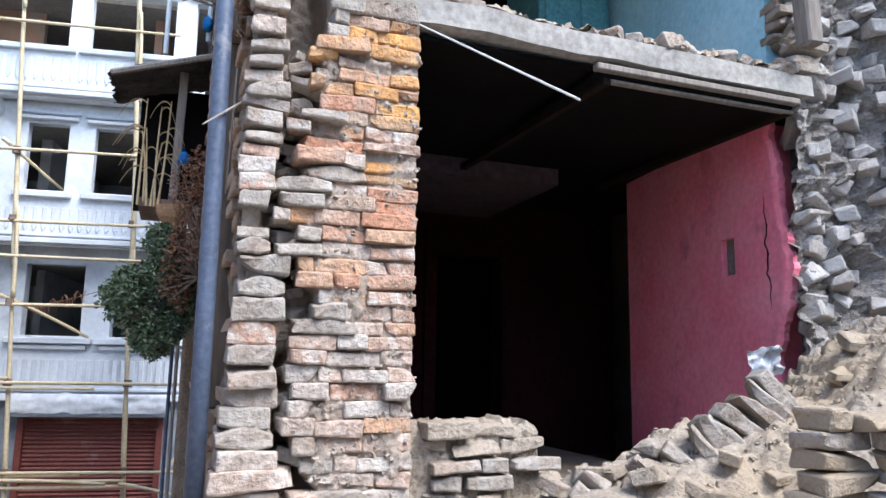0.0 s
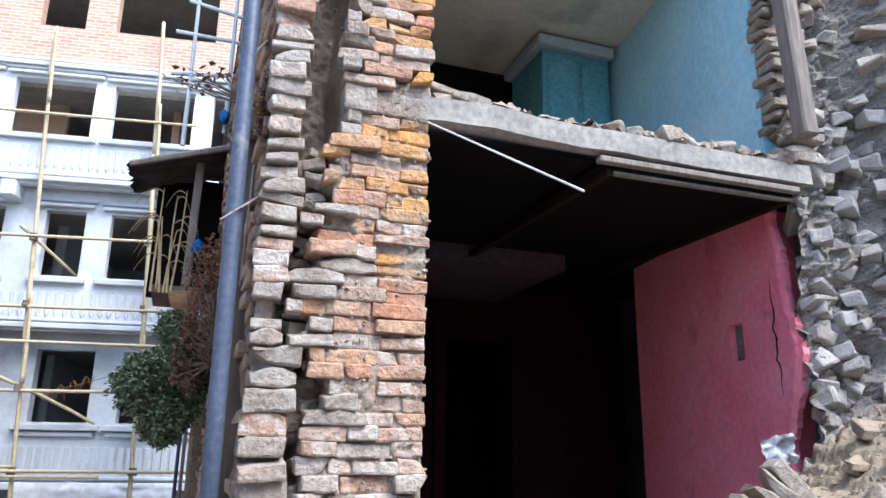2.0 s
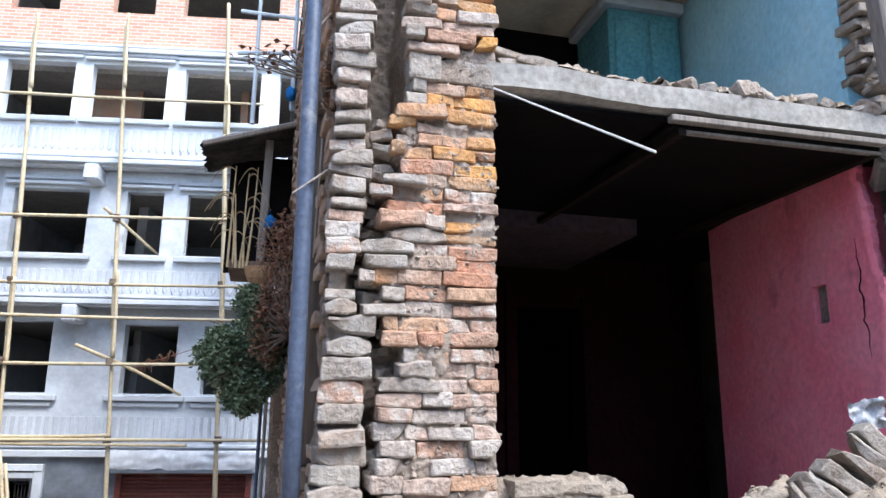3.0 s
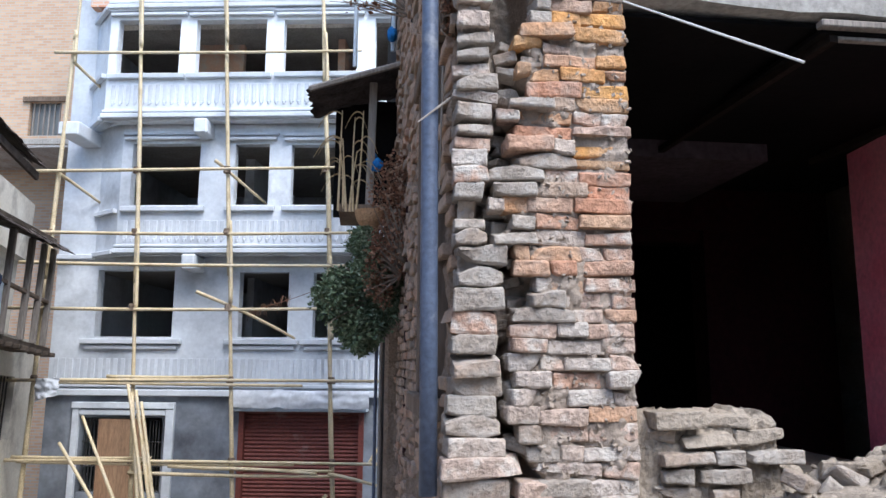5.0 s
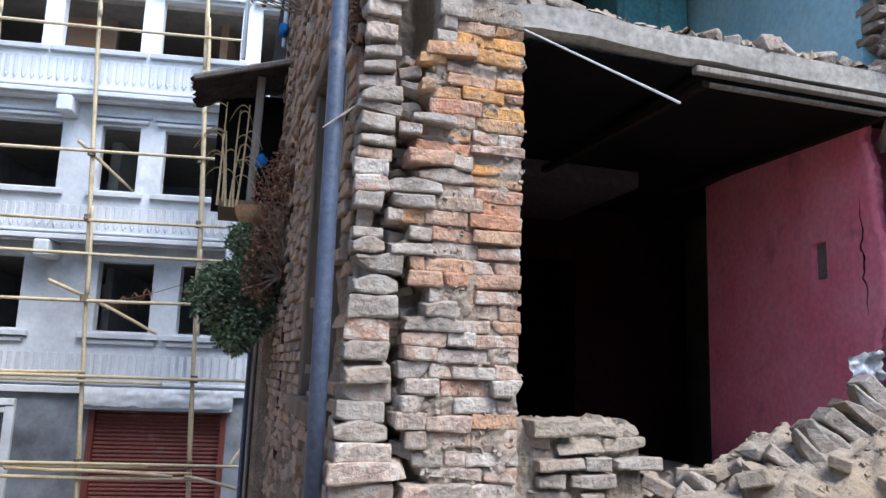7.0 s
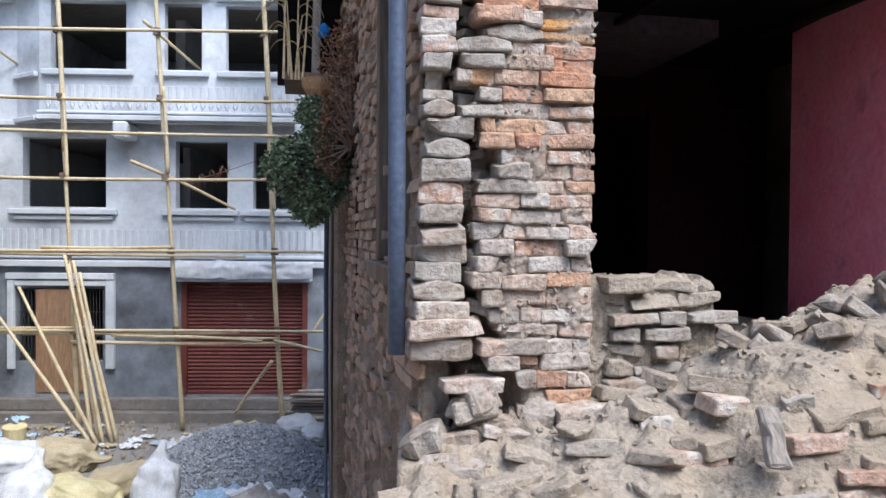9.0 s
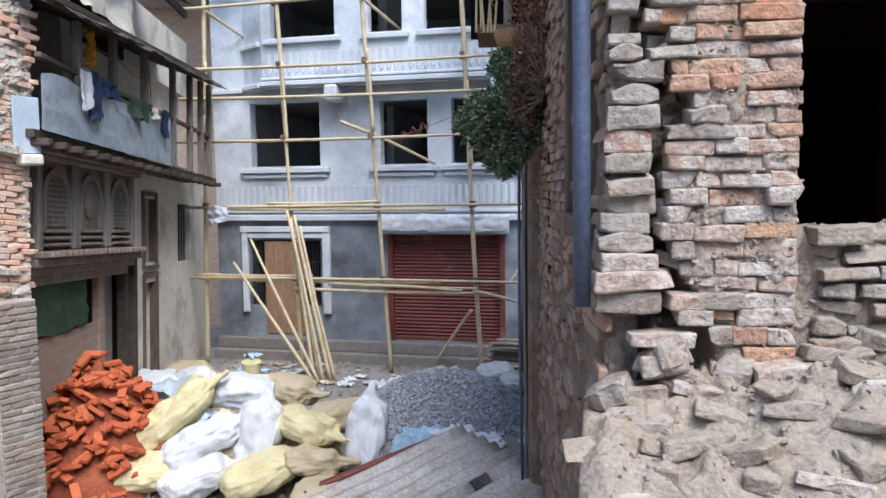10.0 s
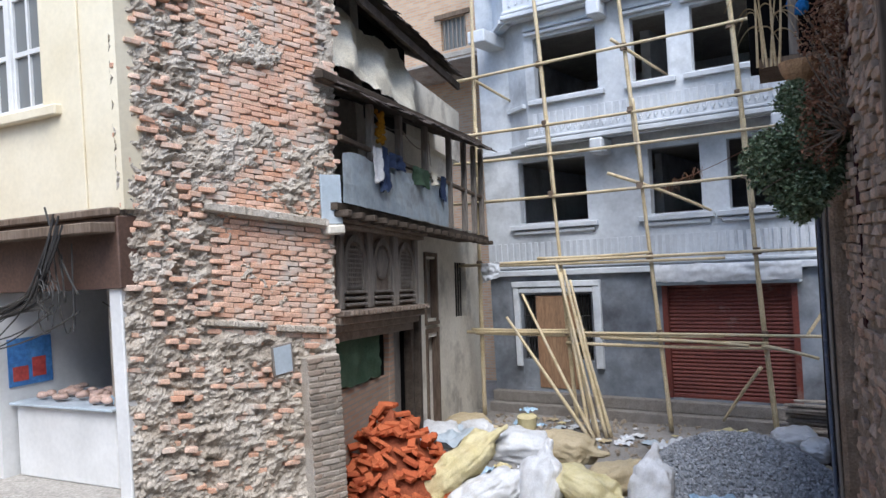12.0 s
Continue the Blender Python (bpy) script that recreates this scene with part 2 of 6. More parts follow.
def wire(bm, points, r, sides=5):
    """A thin tube through the points."""
    rings = []
    for i, p in enumerate(points):
        d = (points[min(i + 1, len(points) - 1)] - points[max(i - 1, 0)]).normalized()
        u = d.cross(Vector((0.31, 0.17, 0.93))).normalized()
        w = d.cross(u)
        rings.append([bm.verts.new(p + (u * math.cos(k * math.tau / sides) + w * math.sin(k * math.tau / sides)) * r) for k in range(sides)])
    for p, q in zip(rings, rings[1:]):
        for k in range(sides):
            bm.faces.new((p[k], p[(k + 1) % sides], q[(k + 1) % sides], q[k]))


def sag(a, b, drop, n=8):
    a, b = Vector(a), Vector(b)
    return [a.lerp(b, i / n) - Vector((0, 0, drop * 4 * (i / n) * (1 - i / n))) for i in range(n + 1)]


def pierced(bm, x0, x1, z0, z1, y0, y1, holes, m=None):
    """A wall from y0 to y1 with rectangular holes (xa, xb, za, zb) through it."""
    xs = sorted({x0, x1, *[v for h in holes for v in h[:2]]})
    zs = sorted({z0, z1, *[v for h in holes for v in h[2:]]})
    xs, zs = [v for v in xs if x0 <= v <= x1], [v for v in zs if z0 <= v <= z1]
    solid = lambda i, k: 0 <= i < len(xs) - 1 and 0 <= k < len(zs) - 1 and not any(
        h[0] < (xs[i] + xs[i + 1]) / 2 < h[1] and h[2] < (zs[k] + zs[k + 1]) / 2 < h[3] for h in holes)
    cache = {}

    def v(x, y, z):
        if (x, y, z) not in cache:
            p = Vector((x, y, z))
            cache[x, y, z] = bm.verts.new(m @ p if m is not None else p)
        return cache[x, y, z]

    for i in range(len(xs) - 1):
        for k in range(len(zs) - 1):
            if not solid(i, k):
                continue
            a, b, c, d = xs[i], xs[i + 1], zs[k], zs[k + 1]
            bm.faces.new([v(a, y0, c), v(b, y0, c), v(b, y0, d), v(a, y0, d)])
            bm.faces.new([v(a, y1, c), v(a, y1, d), v(b, y1, d), v(b, y1, c)])
            if not solid(i - 1, k):
                bm.faces.new([v(a, y0, c), v(a, y0, d), v(a, y1, d), v(a, y1, c)])
            if not solid(i + 1, k):
                bm.faces.new([v(b, y0, c), v(b, y1, c), v(b, y1, d), v(b, y0, d)])
            if not solid(i, k - 1):
                bm.faces.new([v(a, y0, c), v(a, y1, c), v(b, y1, c), v(b, y0, c)])
            if not solid(i, k + 1):
                bm.faces.new([v(a, y0, d), v(b, y0, d), v(b, y1, d), v(a, y1, d)])
    return bm


def sheet(bm, f, nu, nv):
    """A surface f(u, v) over the unit square."""
    g = [[bm.verts.new(f(i / nu, j / nv)) for j in range(nv + 1)] for i in range(nu + 1)]
    for i in range(nu):
        for j in range(nv):
            bm.faces.new((g[i][j], g[i + 1][j], g[i + 1][j + 1], g[i][j + 1]))
    return g


def worn_brick(l, w, h, seed, wear=0.006, chip=0.012, cuts=1):
    """One hand-moulded brick: rubbed edges, an uneven skin, one or two corners broken off."""
    rng = random.Random(seed)
    half = Vector((l, w, h)) / 2
    r = min(l, w, h) * 0.15
    at = [[0.0, r / l] + [(i + rng.uniform(0.7, 1.3)) / (cuts + 1) for i in range(cuts)] + [1 - r / l, 1.0], [0.0, r / w, 1 - r / w, 1.0], [0.0, r / h, 1 - r / h, 1.0]]
    nx, ny, nz = [len(a) - 1 for a in at]
    bm = bmesh.new()
    grid = {}

    def vert(i, j, k):
        if (i, j, k) not in grid:
            p = Vector((l * (at[0][i] - 0.5), w * (at[1][j] - 0.5), h * (at[2][k] - 0.5)))
            q = Vector([max(-a + r, min(a - r, b)) for a, b in zip(half, p)])
            p = q + (p - q).normalized() * r if (p - q).length > 1e-6 else p
            n = p.normalized()
            p += n * wear * 1.5 * noise.fractal(p * 14 + Vector((seed * 1.7, 0, 0)), 0.7, 2.0, 3)
            grid[i, j, k] = bm.verts.new(p)
        return grid[i, j, k]

    for i in range(nx):
        for j in range(ny):
            for k, flip in ((0, True), (nz, False)):
                f = [vert(i, j, k), vert(i + 1, j, k), vert(i + 1, j + 1, k), vert(i, j + 1, k)]
                bm.faces.new(f[::-1] if flip else f)
    for i in range(nx):
        for k in range(nz):
            for j, flip in ((0, False), (ny, True)):
                f = [vert(i, j, k), vert(i + 1, j, k), vert(i + 1, j, k + 1), vert(i, j, k + 1)]
                bm.faces.new(f[::-1] if flip else f)
    for j in range(ny):
        for k in range(nz):
            for i, flip in ((0, True), (nx, False)):
                f = [vert(i, j, k), vert(i, j + 1, k), vert(i, j + 1, k + 1), vert(i, j, k + 1)]
                bm.faces.new(f[::-1] if flip else f)
    for _ in range(rng.choice((1, 1, 2, 3))):
        n = Vector((rng.choice((-1, 1)) / l, rng.choice((-1, 1)) / w, rng.choice((-1, 1)) / h)).normalized()
        n = (n + Vector((rng.uniform(-.4, .4), rng.uniform(-.4, .4), rng.uniform(-.4, .4)))).normalized()
        top = max(v.co @ n for v in bm.verts)
        limit = top - chip * rng.uniform(0.3, 1.2)
        for v in bm.verts:
            over = v.co @ n - limit
            if over > 0:
                v.co -= n * over
    me = bpy.data.meshes.new("brick")
    bm.to_mesh(me)
    bm.free()
    return me


def brick_set(mat, l=0.21, w=0.105, h=0.055, n=8, seed=0, wear=0.004, chip=0.012, cuts=1):
    out = []
    for i in range(n):
        me = worn_brick(l, w, h, seed * 100 + i, wear, chip, cuts)
        me.materials.append(mat)
        out.append(me)
    return out


def lay(me, m, parent, name="brick"):
    ob = new(name, me)
    ob.parent = parent
    ob.matrix_world = m
    return ob


class Pile:
    """Many small pieces joined into one mesh."""

    def __init__(self):
        self.v, self.f, self.n = [], [], 0

    def add(self, me, m):
        co = np.empty(len(me.vertices) * 3)
        me.vertices.foreach_get("co", co)
        co = co.reshape(-1, 3) @ np.array(m.to_3x3()).T + np.array(m.translation)
        self.v.append(co)
        self.f += [[i + self.n for i in p.vertices] for p in me.polygons]
        self.n += len(co)

    def done(self, name, mat, parent=None):
        me = bpy.data.meshes.new(name)
        me.from_pydata(np.concatenate(self.v).tolist(), [], self.f)
        me.materials.append(mat)
        ob = new(name, me)
        ob.parent = parent
        return tagged(ob, kind="stuff")


def tumble(rng, x, y, z, flat=25):
    return pose(x, y, z, rng.uniform(-flat, flat), rng.uniform(-flat, flat), rng.uniform(0, 360))


def fbm(x, y, z, size=1.0, octaves=4):
    return noise.fractal(Vector((x, y, z)) / size, 0.6, 2.0, octaves)


def clamp(v, a=0.0, b=1.0):
    return max(a, min(b, v))


def smooth(v, a, b):
    t = clamp((v - a) / (b - a))
    return t * t * (3 - 2 * t)


def ladder(x, pairs):
    """A height read off straight stretches between (x, value) pairs."""
    return float(np.interp(x, [p[0] for p in pairs], [p[1] for p in pairs]))


# ---- ground: a sunken yard in front of the grey house, the lane higher up ----
def ground_height(x, y):
    z = 1.35 * (1 - smooth(y, 3.2, 7.4))
    z += 0.45 * (1 - smooth(y, 1.0, 3.2)) * smooth(x, -2.5, -0.5)
    return z + 0.03 * fbm(x, y, 0, 0.8) * (1 if abs(x) < 14 and -6 < y < 16 else 0)


def axis(near, far):
    a = list(np.arange(-near, near + 0.01, 0.3))
    return [-far, -60, -30, -18] + a + [18, 30, 60, far]


bm = bmesh.new()
gx, gy = axis(12, 400), [-400, -60, -20, -8] + list(np.arange(-4, 17, 0.25)) + [30, 60, 400]
gv = [[bm.verts.new((x, y, ground_height(x, y))) for y in gy] for x in gx]
for i in range(len(gx) - 1):
    for j in range(len(gy) - 1):
        bm.faces.new((gv[i][j], gv[i + 1][j], gv[i + 1][j + 1], gv[i][j + 1]))
yard_dirt = material("trodden_dirt", [(0.20, 0.185, 0.17), (0.30, 0.28, 0.26), (0.36, 0.34, 0.32)], scale=1.2, fine=30, bump=0.8, far=0.02)
structure("ground", bm, yard_dirt, "grey trodden dirt ground of a sunken yard", "ground", True)


# ---- grey unfinished concrete house across the yard ----
GX0, GX1 = -8.05, 1.6
house = thing("concrete_house", "unfinished grey cement-rendered house of five storeys with empty windows", "house")
low_holes = [(-7.35, -5.75, 0.48, 2.45), (-4.25, -2.0, 0.46, 2.62), (-7.22, -5.70, 3.97, 5.26), (-4.42, -3.46, 3.97, 5.22), (-2.98, -1.60, 3.97, 5.22)]
# ground storey darkened in colour, for stains and for shade
part("wall", pierced(bmesh.new(), GX0, GX1, 0, 2.86, 14.2, 14.45, low_holes[:2]), cement_damp_shade, house, "raw cement ground storey, stains and some shade in its colour")
part("wall", pierced(bmesh.new(), GX0, GX1, 2.862, 5.62, 14.2, 14.45, low_holes[2:]), cement, house)
bay2 = [(-6.52, -5.18, 6.46, 7.68), (-4.50, -3.83, 6.46, 7.66), (-3.40, -2.22, 6.46, 7.64), (-1.7, -0.5, 6.46, 7.64)]
part("wall", pierced(bmesh.new(), -6.72, GX1, 5.5, 8.12, 13.80, 14.0, bay2), cement, house)
bay3 = [(-6.86, -5.62, 9.02, 10.12), (-5.30, -3.92, 9.02, 10.10), (-3.58, -2.15, 9.02, 10.08), (-1.8, -0.6, 9.02, 10.08)]
# same cement painted paler where more light falls
part("wall", pierced(bmesh.new(), -7.02, GX1, 8.05, 10.45, 13.55, 13.75, bay3), cement_lit, house)
part("wall", pierced(bmesh.new(), GX0, -7.30, 5.62, 13.2, 14.2, 14.45, []), cement, house)
for (x0, y0, x1, y1, z0, z1) in ((-7.32, 14.2, -6.70, 13.80, 5.5, 8.12), (-7.62, 14.2, -7.0, 13.55, 8.05, 10.45)):
    d = Vector((x1 - x0, y1 - y0, 0))
    m = Matrix.Translation((x0, y0, 0)) @ Matrix.Rotation(math.atan2(d.y, d.x), 4, "Z")
    part("wall", pierced(bmesh.new(), 0, d.length, z0, z1, 0, 0.18, [], m), cement, house)
top_holes = [(-7.0, -6.1, 11.25, 12.6), (-5.1, -4.3, 11.25, 12.6), (-3.75, -1.9, 11.25, 12.6), (-1.2, 0.4, 11.25, 12.6)]
part("brick_wall", pierced(bmesh.new(), -7.5, GX1, 10.45, 13.0, 13.62, 13.85, top_holes), brick_wall, house, "raw orange brick top storey")
each("side_wall", [(GX0, GX0 + 0.25, 14.452, 20, 0, 13), (GX1 - 0.25, GX1, 14.452, 20, 0, 13), (GX0 + 0.25, GX1 - 0.25, 19.8, 20, 0, 13)], cement, house)
for z in (0.40, 2.85, 5.40, 8.05, 10.40, 13.0):
    part("floor_slab", boxes((GX0 + 0.25, GX1 - 0.25, 14.452, 19.8, z - 0.06, z + 0.06)), concrete, house)
part("roof", boxes((-7.8, GX1 + 0.2, 13.4, 20.1, 13.07, 13.22)), concrete, house)
each("inner_wall", [(-5.2, -5.05, 14.6, 19.7, 0.46, 2.79), (-4.9, -4.75, 16.2, 19.7, 2.91, 5.34), (-5.0, -4.8, 16.0, 19.7, 5.46, 7.99)], cement, house)
each("inner_wall", [(-6.3, -4.9, 15.2, 15.35, 8.11, 10.34), (-2.8, -2.65, 15.0, 19.5, 8.11, 10.34)], brick_wall, house, "raw brick partition")
each("plinth", [(GX0, GX1, 13.85, 14.2, -0.1, 0.20), (GX0, GX1, 14.02, 14.2, 0.203, 0.42)], mud_dark, house, "", 0.015)
# string courses and sills
trims = [(GX0 - 0.02, GX1, 14.08, 14.2, 2.86, 2.98), (GX0 - 0.02, GX1, 14.12, 14.2, 3.02, 3.08), (GX0 - 0.02, -7.3, 14.1, 14.2, 5.46, 5.56)]
for x0, x1, z0, z1 in low_holes[2:]:
    trims += [(x0 - 0.22, x1 + 0.22, 14.08, 14.2, z0 - 0.14, z0 - 0.04), (x0 - 0.14, x1 + 0.14, 14.13, 14.2, z0 - 0.24, z0 - 0.16)]
for holes, y in ((bay2, 13.80), (bay3, 13.55)):
    for x0, x1, z0, z1 in holes:
        trims += [(x0 - 0.14, x1 + 0.14, y - 0.09, y, z0 - 0.13, z0 - 0.03), (x0 - 0.14, x1 + 0.14, y - 0.09, y, z1 + 0.06, z1 + 0.12), (x0 - 0.18, x1 + 0.18, y - 0.07, y, z1 + 0.16, z1 + 0.22)]
for z, y, x0 in ((5.52, 13.80, -6.74), (8.09, 13.55, -7.04), (10.32, 13.55, -7.06)):
    trims += [(x0, GX1, y - 0.12, y, z, z + 0.09), (x0, GX1, y - 0.08, y, z + 0.12, z + 0.17)]
for t in trims:
    part("moulding", boxes(t, bevel=0.012), cement_trim, house)
for x0, y0, x1, y1, z in ((-7.32, 14.2, -6.74, 13.80, 5.5), (-7.32, 14.2, -6.74, 13.80, 6.30), (-7.62, 14.2, -7.04, 13.55, 8.05), (-7.62, 14.2, -7.04, 13.55, 8.92), (-7.62, 14.2, -7.04, 13.55, 10.32)):
    d = Vector((x1 - x0, y1 - y0, 0))
    m = Matrix.Translation((x0, y0, 0)) @ Matrix.Rotation(math.atan2(d.y, d.x), 4, "Z")
    part("moulding", boxes((0, d.length, -0.09, 0.0, z, z + 0.09), m=m, bevel=0.01), cement_trim, house)
# hanging ornament under each sill line
for z0, z1, y, x0 in ((3.12, 3.56, 14.2, GX0), (5.74, 6.16, 13.80, -6.7), (8.36, 8.78, 13.55, -7.0)):
    bm = bmesh.new()
    x = x0 + 0.1
    while x < -0.6:
        box(bm, x, x + 0.085, y - 0.022, y, z0 + 0.05, z1, bevel=0.008)
        box(bm, x + 0.02, x + 0.065, y - 0.04, y - 0.02, z0, z0 + 0.07, bevel=0.01)
        x += 0.145
    tagged(part("ornament_band", bm, cement_trim, house, "row of small moulded cement pendants"), kind="stuff")
for x, z, y in ((-5.24, 5.5, 13.62), (-5.05, 8.05, 13.35), (-2.0, 5.5, 13.62)):
    part("bracket", boxes((x - 0.13, x + 0.13, y, 14.2, z - 0.30, z - 0.005), bevel=0.03), cement_trim, house)
part("beam_end", boxes((-7.75, -7.35, 13.3, 14.2, 7.72, 7.98), bevel=0.02), cement_trim, house)
# door, grilles, shutter
each("door_frame", [(-7.47, -7.35, 14.11, 14.2, 0.95, 2.62), (-5.68, -5.52, 14.11, 14.2, 0.95, 2.62), (-7.49, -5.52, 14.09, 14.2, 2.622, 2.74), (-7.345, -5.685, 14.12, 14.2, 2.50, 2.60)], cement, house, "", 0.01)
part("door", boxes((-6.98, -6.10, 14.18, 14.23, 0.50, 2.43), bevel=0.006), plywood, house, "brown plywood door")
for x0, x1 in ((-7.33, -7.02), (-6.06, -5.77)):
    grille = bmesh.new()
    for k in range(5):
        x = x0 + 0.03 + k * (x1 - x0 - 0.06) / 4
        rod(grille, (x, 14.3, 1.1), (x, 14.3, 2.43), 0.009, sides=5)
    for z in (1.12, 1.55, 2.0, 2.4):
        rod(grille, (x0, 14.3, z), (x1, 14.3, z), 0.009, sides=5)
    part("window_grille", grille, iron, house)
each("wall", [(-7.35, -7.0, 14.22, 14.40, 0.48, 1.08), (-6.08, -5.75, 14.22, 14.40, 0.48, 1.08)], cement_damp_shade, house)
slats = 30
for k in range(slats):
    z = 0.47 + k * 2.14 / slats
    bm = bmesh.new()
    sheet(bm, lambda u, v: Vector((-4.25 + 2.25 * u, 14.27 - 0.025 * math.sin(math.pi * v), z + v * 2.14 / slats)), 1, 4)
    part("shutter_slat", bm, rust_paint, house)
each("shutter_rail", [(-4.30, -4.20, 14.16, 14.3, 0.46, 2.62), (-2.05, -1.95, 14.16, 14.3, 0.46, 2.62), (-4.2, -2.05, 14.205, 14.3, 0.425, 0.50)], rust_paint, house)
part("shutter_box", boxes((-4.34, -1.86, 13.95, 14.2, 2.60, 2.84), bevel=0.02), zinc, house, "sheet metal shutter box")
bm = bmesh.new()
sheet(bm, lambda u, v: Vector((-4.38 + 2.56 * u, 13.90 + 0.03 * fbm(u * 6, v * 2, 3) - 0.1 * v * (1 - v), 2.66 + 0.32 * v - 0.05 * fbm(u * 4, 0, 1))), 40, 8)
tagged(part("plastic_sheet", bm, plastic_clear, None, "", True), "milky plastic sheet draped over the shutter box", "plastic sheet")

# ---- bamboo scaffold ----
scaffold = thing("bamboo_scaffold", "tall bamboo scaffold of tied poles before the grey house", "scaffold")


def bamboo_pole(a, b, r=0.04, parent=None, bend=0.05):
    bm = bmesh.new()
    n = max(6, int((Vector(b) - Vector(a)).length / 0.4))
    rod(bm, a, b, r, r * 0.75, 8, bend * random.uniform(-1, 1), n * 2, 0.06)
    return part("pole", bm, bamboo, parent, "", True)


SY = 13.30
for x0, x1, top in ((-7.86, -7.57, 9.8), (-5.80, -6.28, 10.6), (-4.0, -4.62, 10.8), (-2.25, -2.75, 11.4)):
    f = lambda z: x0 + (x1 - x0) * z / 9.7
    z = 0.05
    while z < top:
        z2 = min(top, z + random.uniform(4.2, 5.2))
        bamboo_pole((f(z), SY, z), (f(z2), SY + random.uniform(-.03, .03), z2), random.uniform(0.042, 0.05), scaffold)
        if z > 1:
            bamboo_pole((f(z) + 0.06, SY - 0.04, z - 0.5), (f(z + 1) + 0.05, SY - 0.05, z + 1.0), 0.038, scaffold)
        z = z2
for z, a, b in ((7.0, -8.1, -1.9), (5.84, -8.3, -2.0), (5.24, -8.2, -1.9), (4.47, -8.4, -1.6), (3.19, -8.6, -1.5), (3.25, -6.4, -4.2), (1.80, -8.2, -1.5), (1.74, -7.9, -3.0), (1.62, -5.9, -2.2), (1.69, -5.2, -2.3), (1.85, -8.0, -5.5), (1.66, -4.6, -2.6), (3.14, -7.6, -2.9), (9.3, -7.9, -2.0)):
    bamboo_pole((a, SY - 0.08, z + random.uniform(-.05, .05)), (b, SY - 0.09, z + random.uniform(-.05, .05)), 0.034, scaffold)
for a, b in (((-4.9, 13.25, 4.75), (-3.3, 14.15, 3.95)), ((-4.7, 13.3, 7.2), (-3.9, 14.4, 6.5)), ((-7.7, 13.3, 7.0), (-7.3, 14.2, 6.6)), ((-2.5, 13.6, 1.2), (-3.2, 13.7, 0.2)), ((-1.2, 13.9, 2.6), (-1.8, 13.7, 1.7)), ((-7.6, 13.3, 9.2), (-7.2, 14.1, 8.75)), ((-2.4, 13.2, 1.62), (-1.55, 13.1, 1.45))):
    bamboo_pole(a, b, 0.034, scaffold)
for x, z in ((-7.7, 5.84), (-6.1, 5.84), (-4.4, 5.84), (-2.55, 5.84), (-7.75, 4.47), (-6.05, 4.47), (-4.3, 4.47), (-2.5, 4.47), (-7.75, 3.19), (-5.95, 3.19), (-4.2, 3.19), (-2.4, 3.19), (-6.15, 7.0), (-4.45, 7.0), (-2.62, 7.0), (-5.88, 1.8), (-4.1, 1.8), (-2.35, 1.8)):
    bm = bmesh.new()
    rod(bm, (x, SY - 0.04, z - 0.06), (x, SY - 0.04, z + 0.06), 0.065, 0.06, 7, 0, 3, 0.15)
    part("rope_lashing", bm, old_wood, scaffold)
for k, (a, b) in enumerate((((-5.15, 12.6, 0), (-5.95, 13.2, 2.9)), ((-5.05, 12.5, 0), (-6.0, 13.2, 3.1)), ((-5.3, 12.7, 0), (-5.9, 13.2, 2.7)), ((-5.2, 12.45, 0), (-7.1, 13.1, 2.1)), ((-4.95, 12.6, 0), (-5.85, 13.2, 3.0)), ((-5.1, 12.4, 0.02), (-6.75, 13.15, 2.55)), ((-5.0, 12.7, 0), (-5.75, 13.22, 2.8)), ((-5.25, 12.55, 0), (-5.92, 13.2, 2.95)), ((-4.88, 12.65, 0), (-5.8, 13.21, 2.6)))):
    ob = bamboo_pole(a, b, 0.036)
    ob.name = "bamboo_pole"
    tagged(ob, "loose bamboo pole leaning against the scaffold", "bamboo pole", "leaning poles")
bm = bmesh.new()
sheet(bm, lambda u, v: Vector((-7.65 + 0.42 * u + 0.04 * fbm(u * 3, v * 3, 1), SY - 0.14 - 0.08 * math.sin(math.pi * u) + 0.05 * fbm(u * 4, v * 4, 7), 3.2 - 0.42 * v * (1 - 0.3 * u))), 14, 14)
tagged(part("plastic_bag", bm, plastic_clear, None, "", True), "crumpled milky plastic bag hung on the scaffold", "plastic bag")

# ---- ruined house: its own axes, x along the broken section, y into the house ----
HM = pose(0.735, 3.2, 0, 0, 0, 9)


def hpart(name, bm, mat, label, category, smooth=False):
    ob = structure(name, bm, mat, label, category, smooth)
    ob.matrix_world = HM
    return ob


SLAB = 4.98
PM = HM @ pose(2.09, 0.10, 0, 0, 0, -7)
TURN_Z = Matrix.Rotation(radians(90), 4, "Z")


def ppart(name, bm, mat, label, category):
    ob = structure(name, bm, mat, label, category)
    ob.matrix_world = PM
    return ob


hpart("floor", boxes((-0.02, 2.1, 0.15, 3.4, 2.75, 2.9)), dust_earth, "dusty floor of the ruined lower room", "floor")
ppart("wall_pink", pierced(bmesh.new(), 0.30, 1.80, 2.8, SLAB - 0.02, -0.26, 0.0, [(0.49, 0.62, 4.10, 4.32)], TURN_Z), pink, "cracked pink distempered side wall with a small niche", "wall")
ppart("wall_pink_niche", boxes((0.04, 0.14, 0.47, 0.64, 4.08, 4.34)), mud_dark, "earthen back of the small wall niche", "wall")
bm = bmesh.new()
PINK_END = [(2.8, 0.16), (3.6, 0.16), (3.76, 0.12), (3.9, 0.05), (4.15, 0.03), (4.4, 0.08), (4.6, 0.11), (4.96, 0.14)]


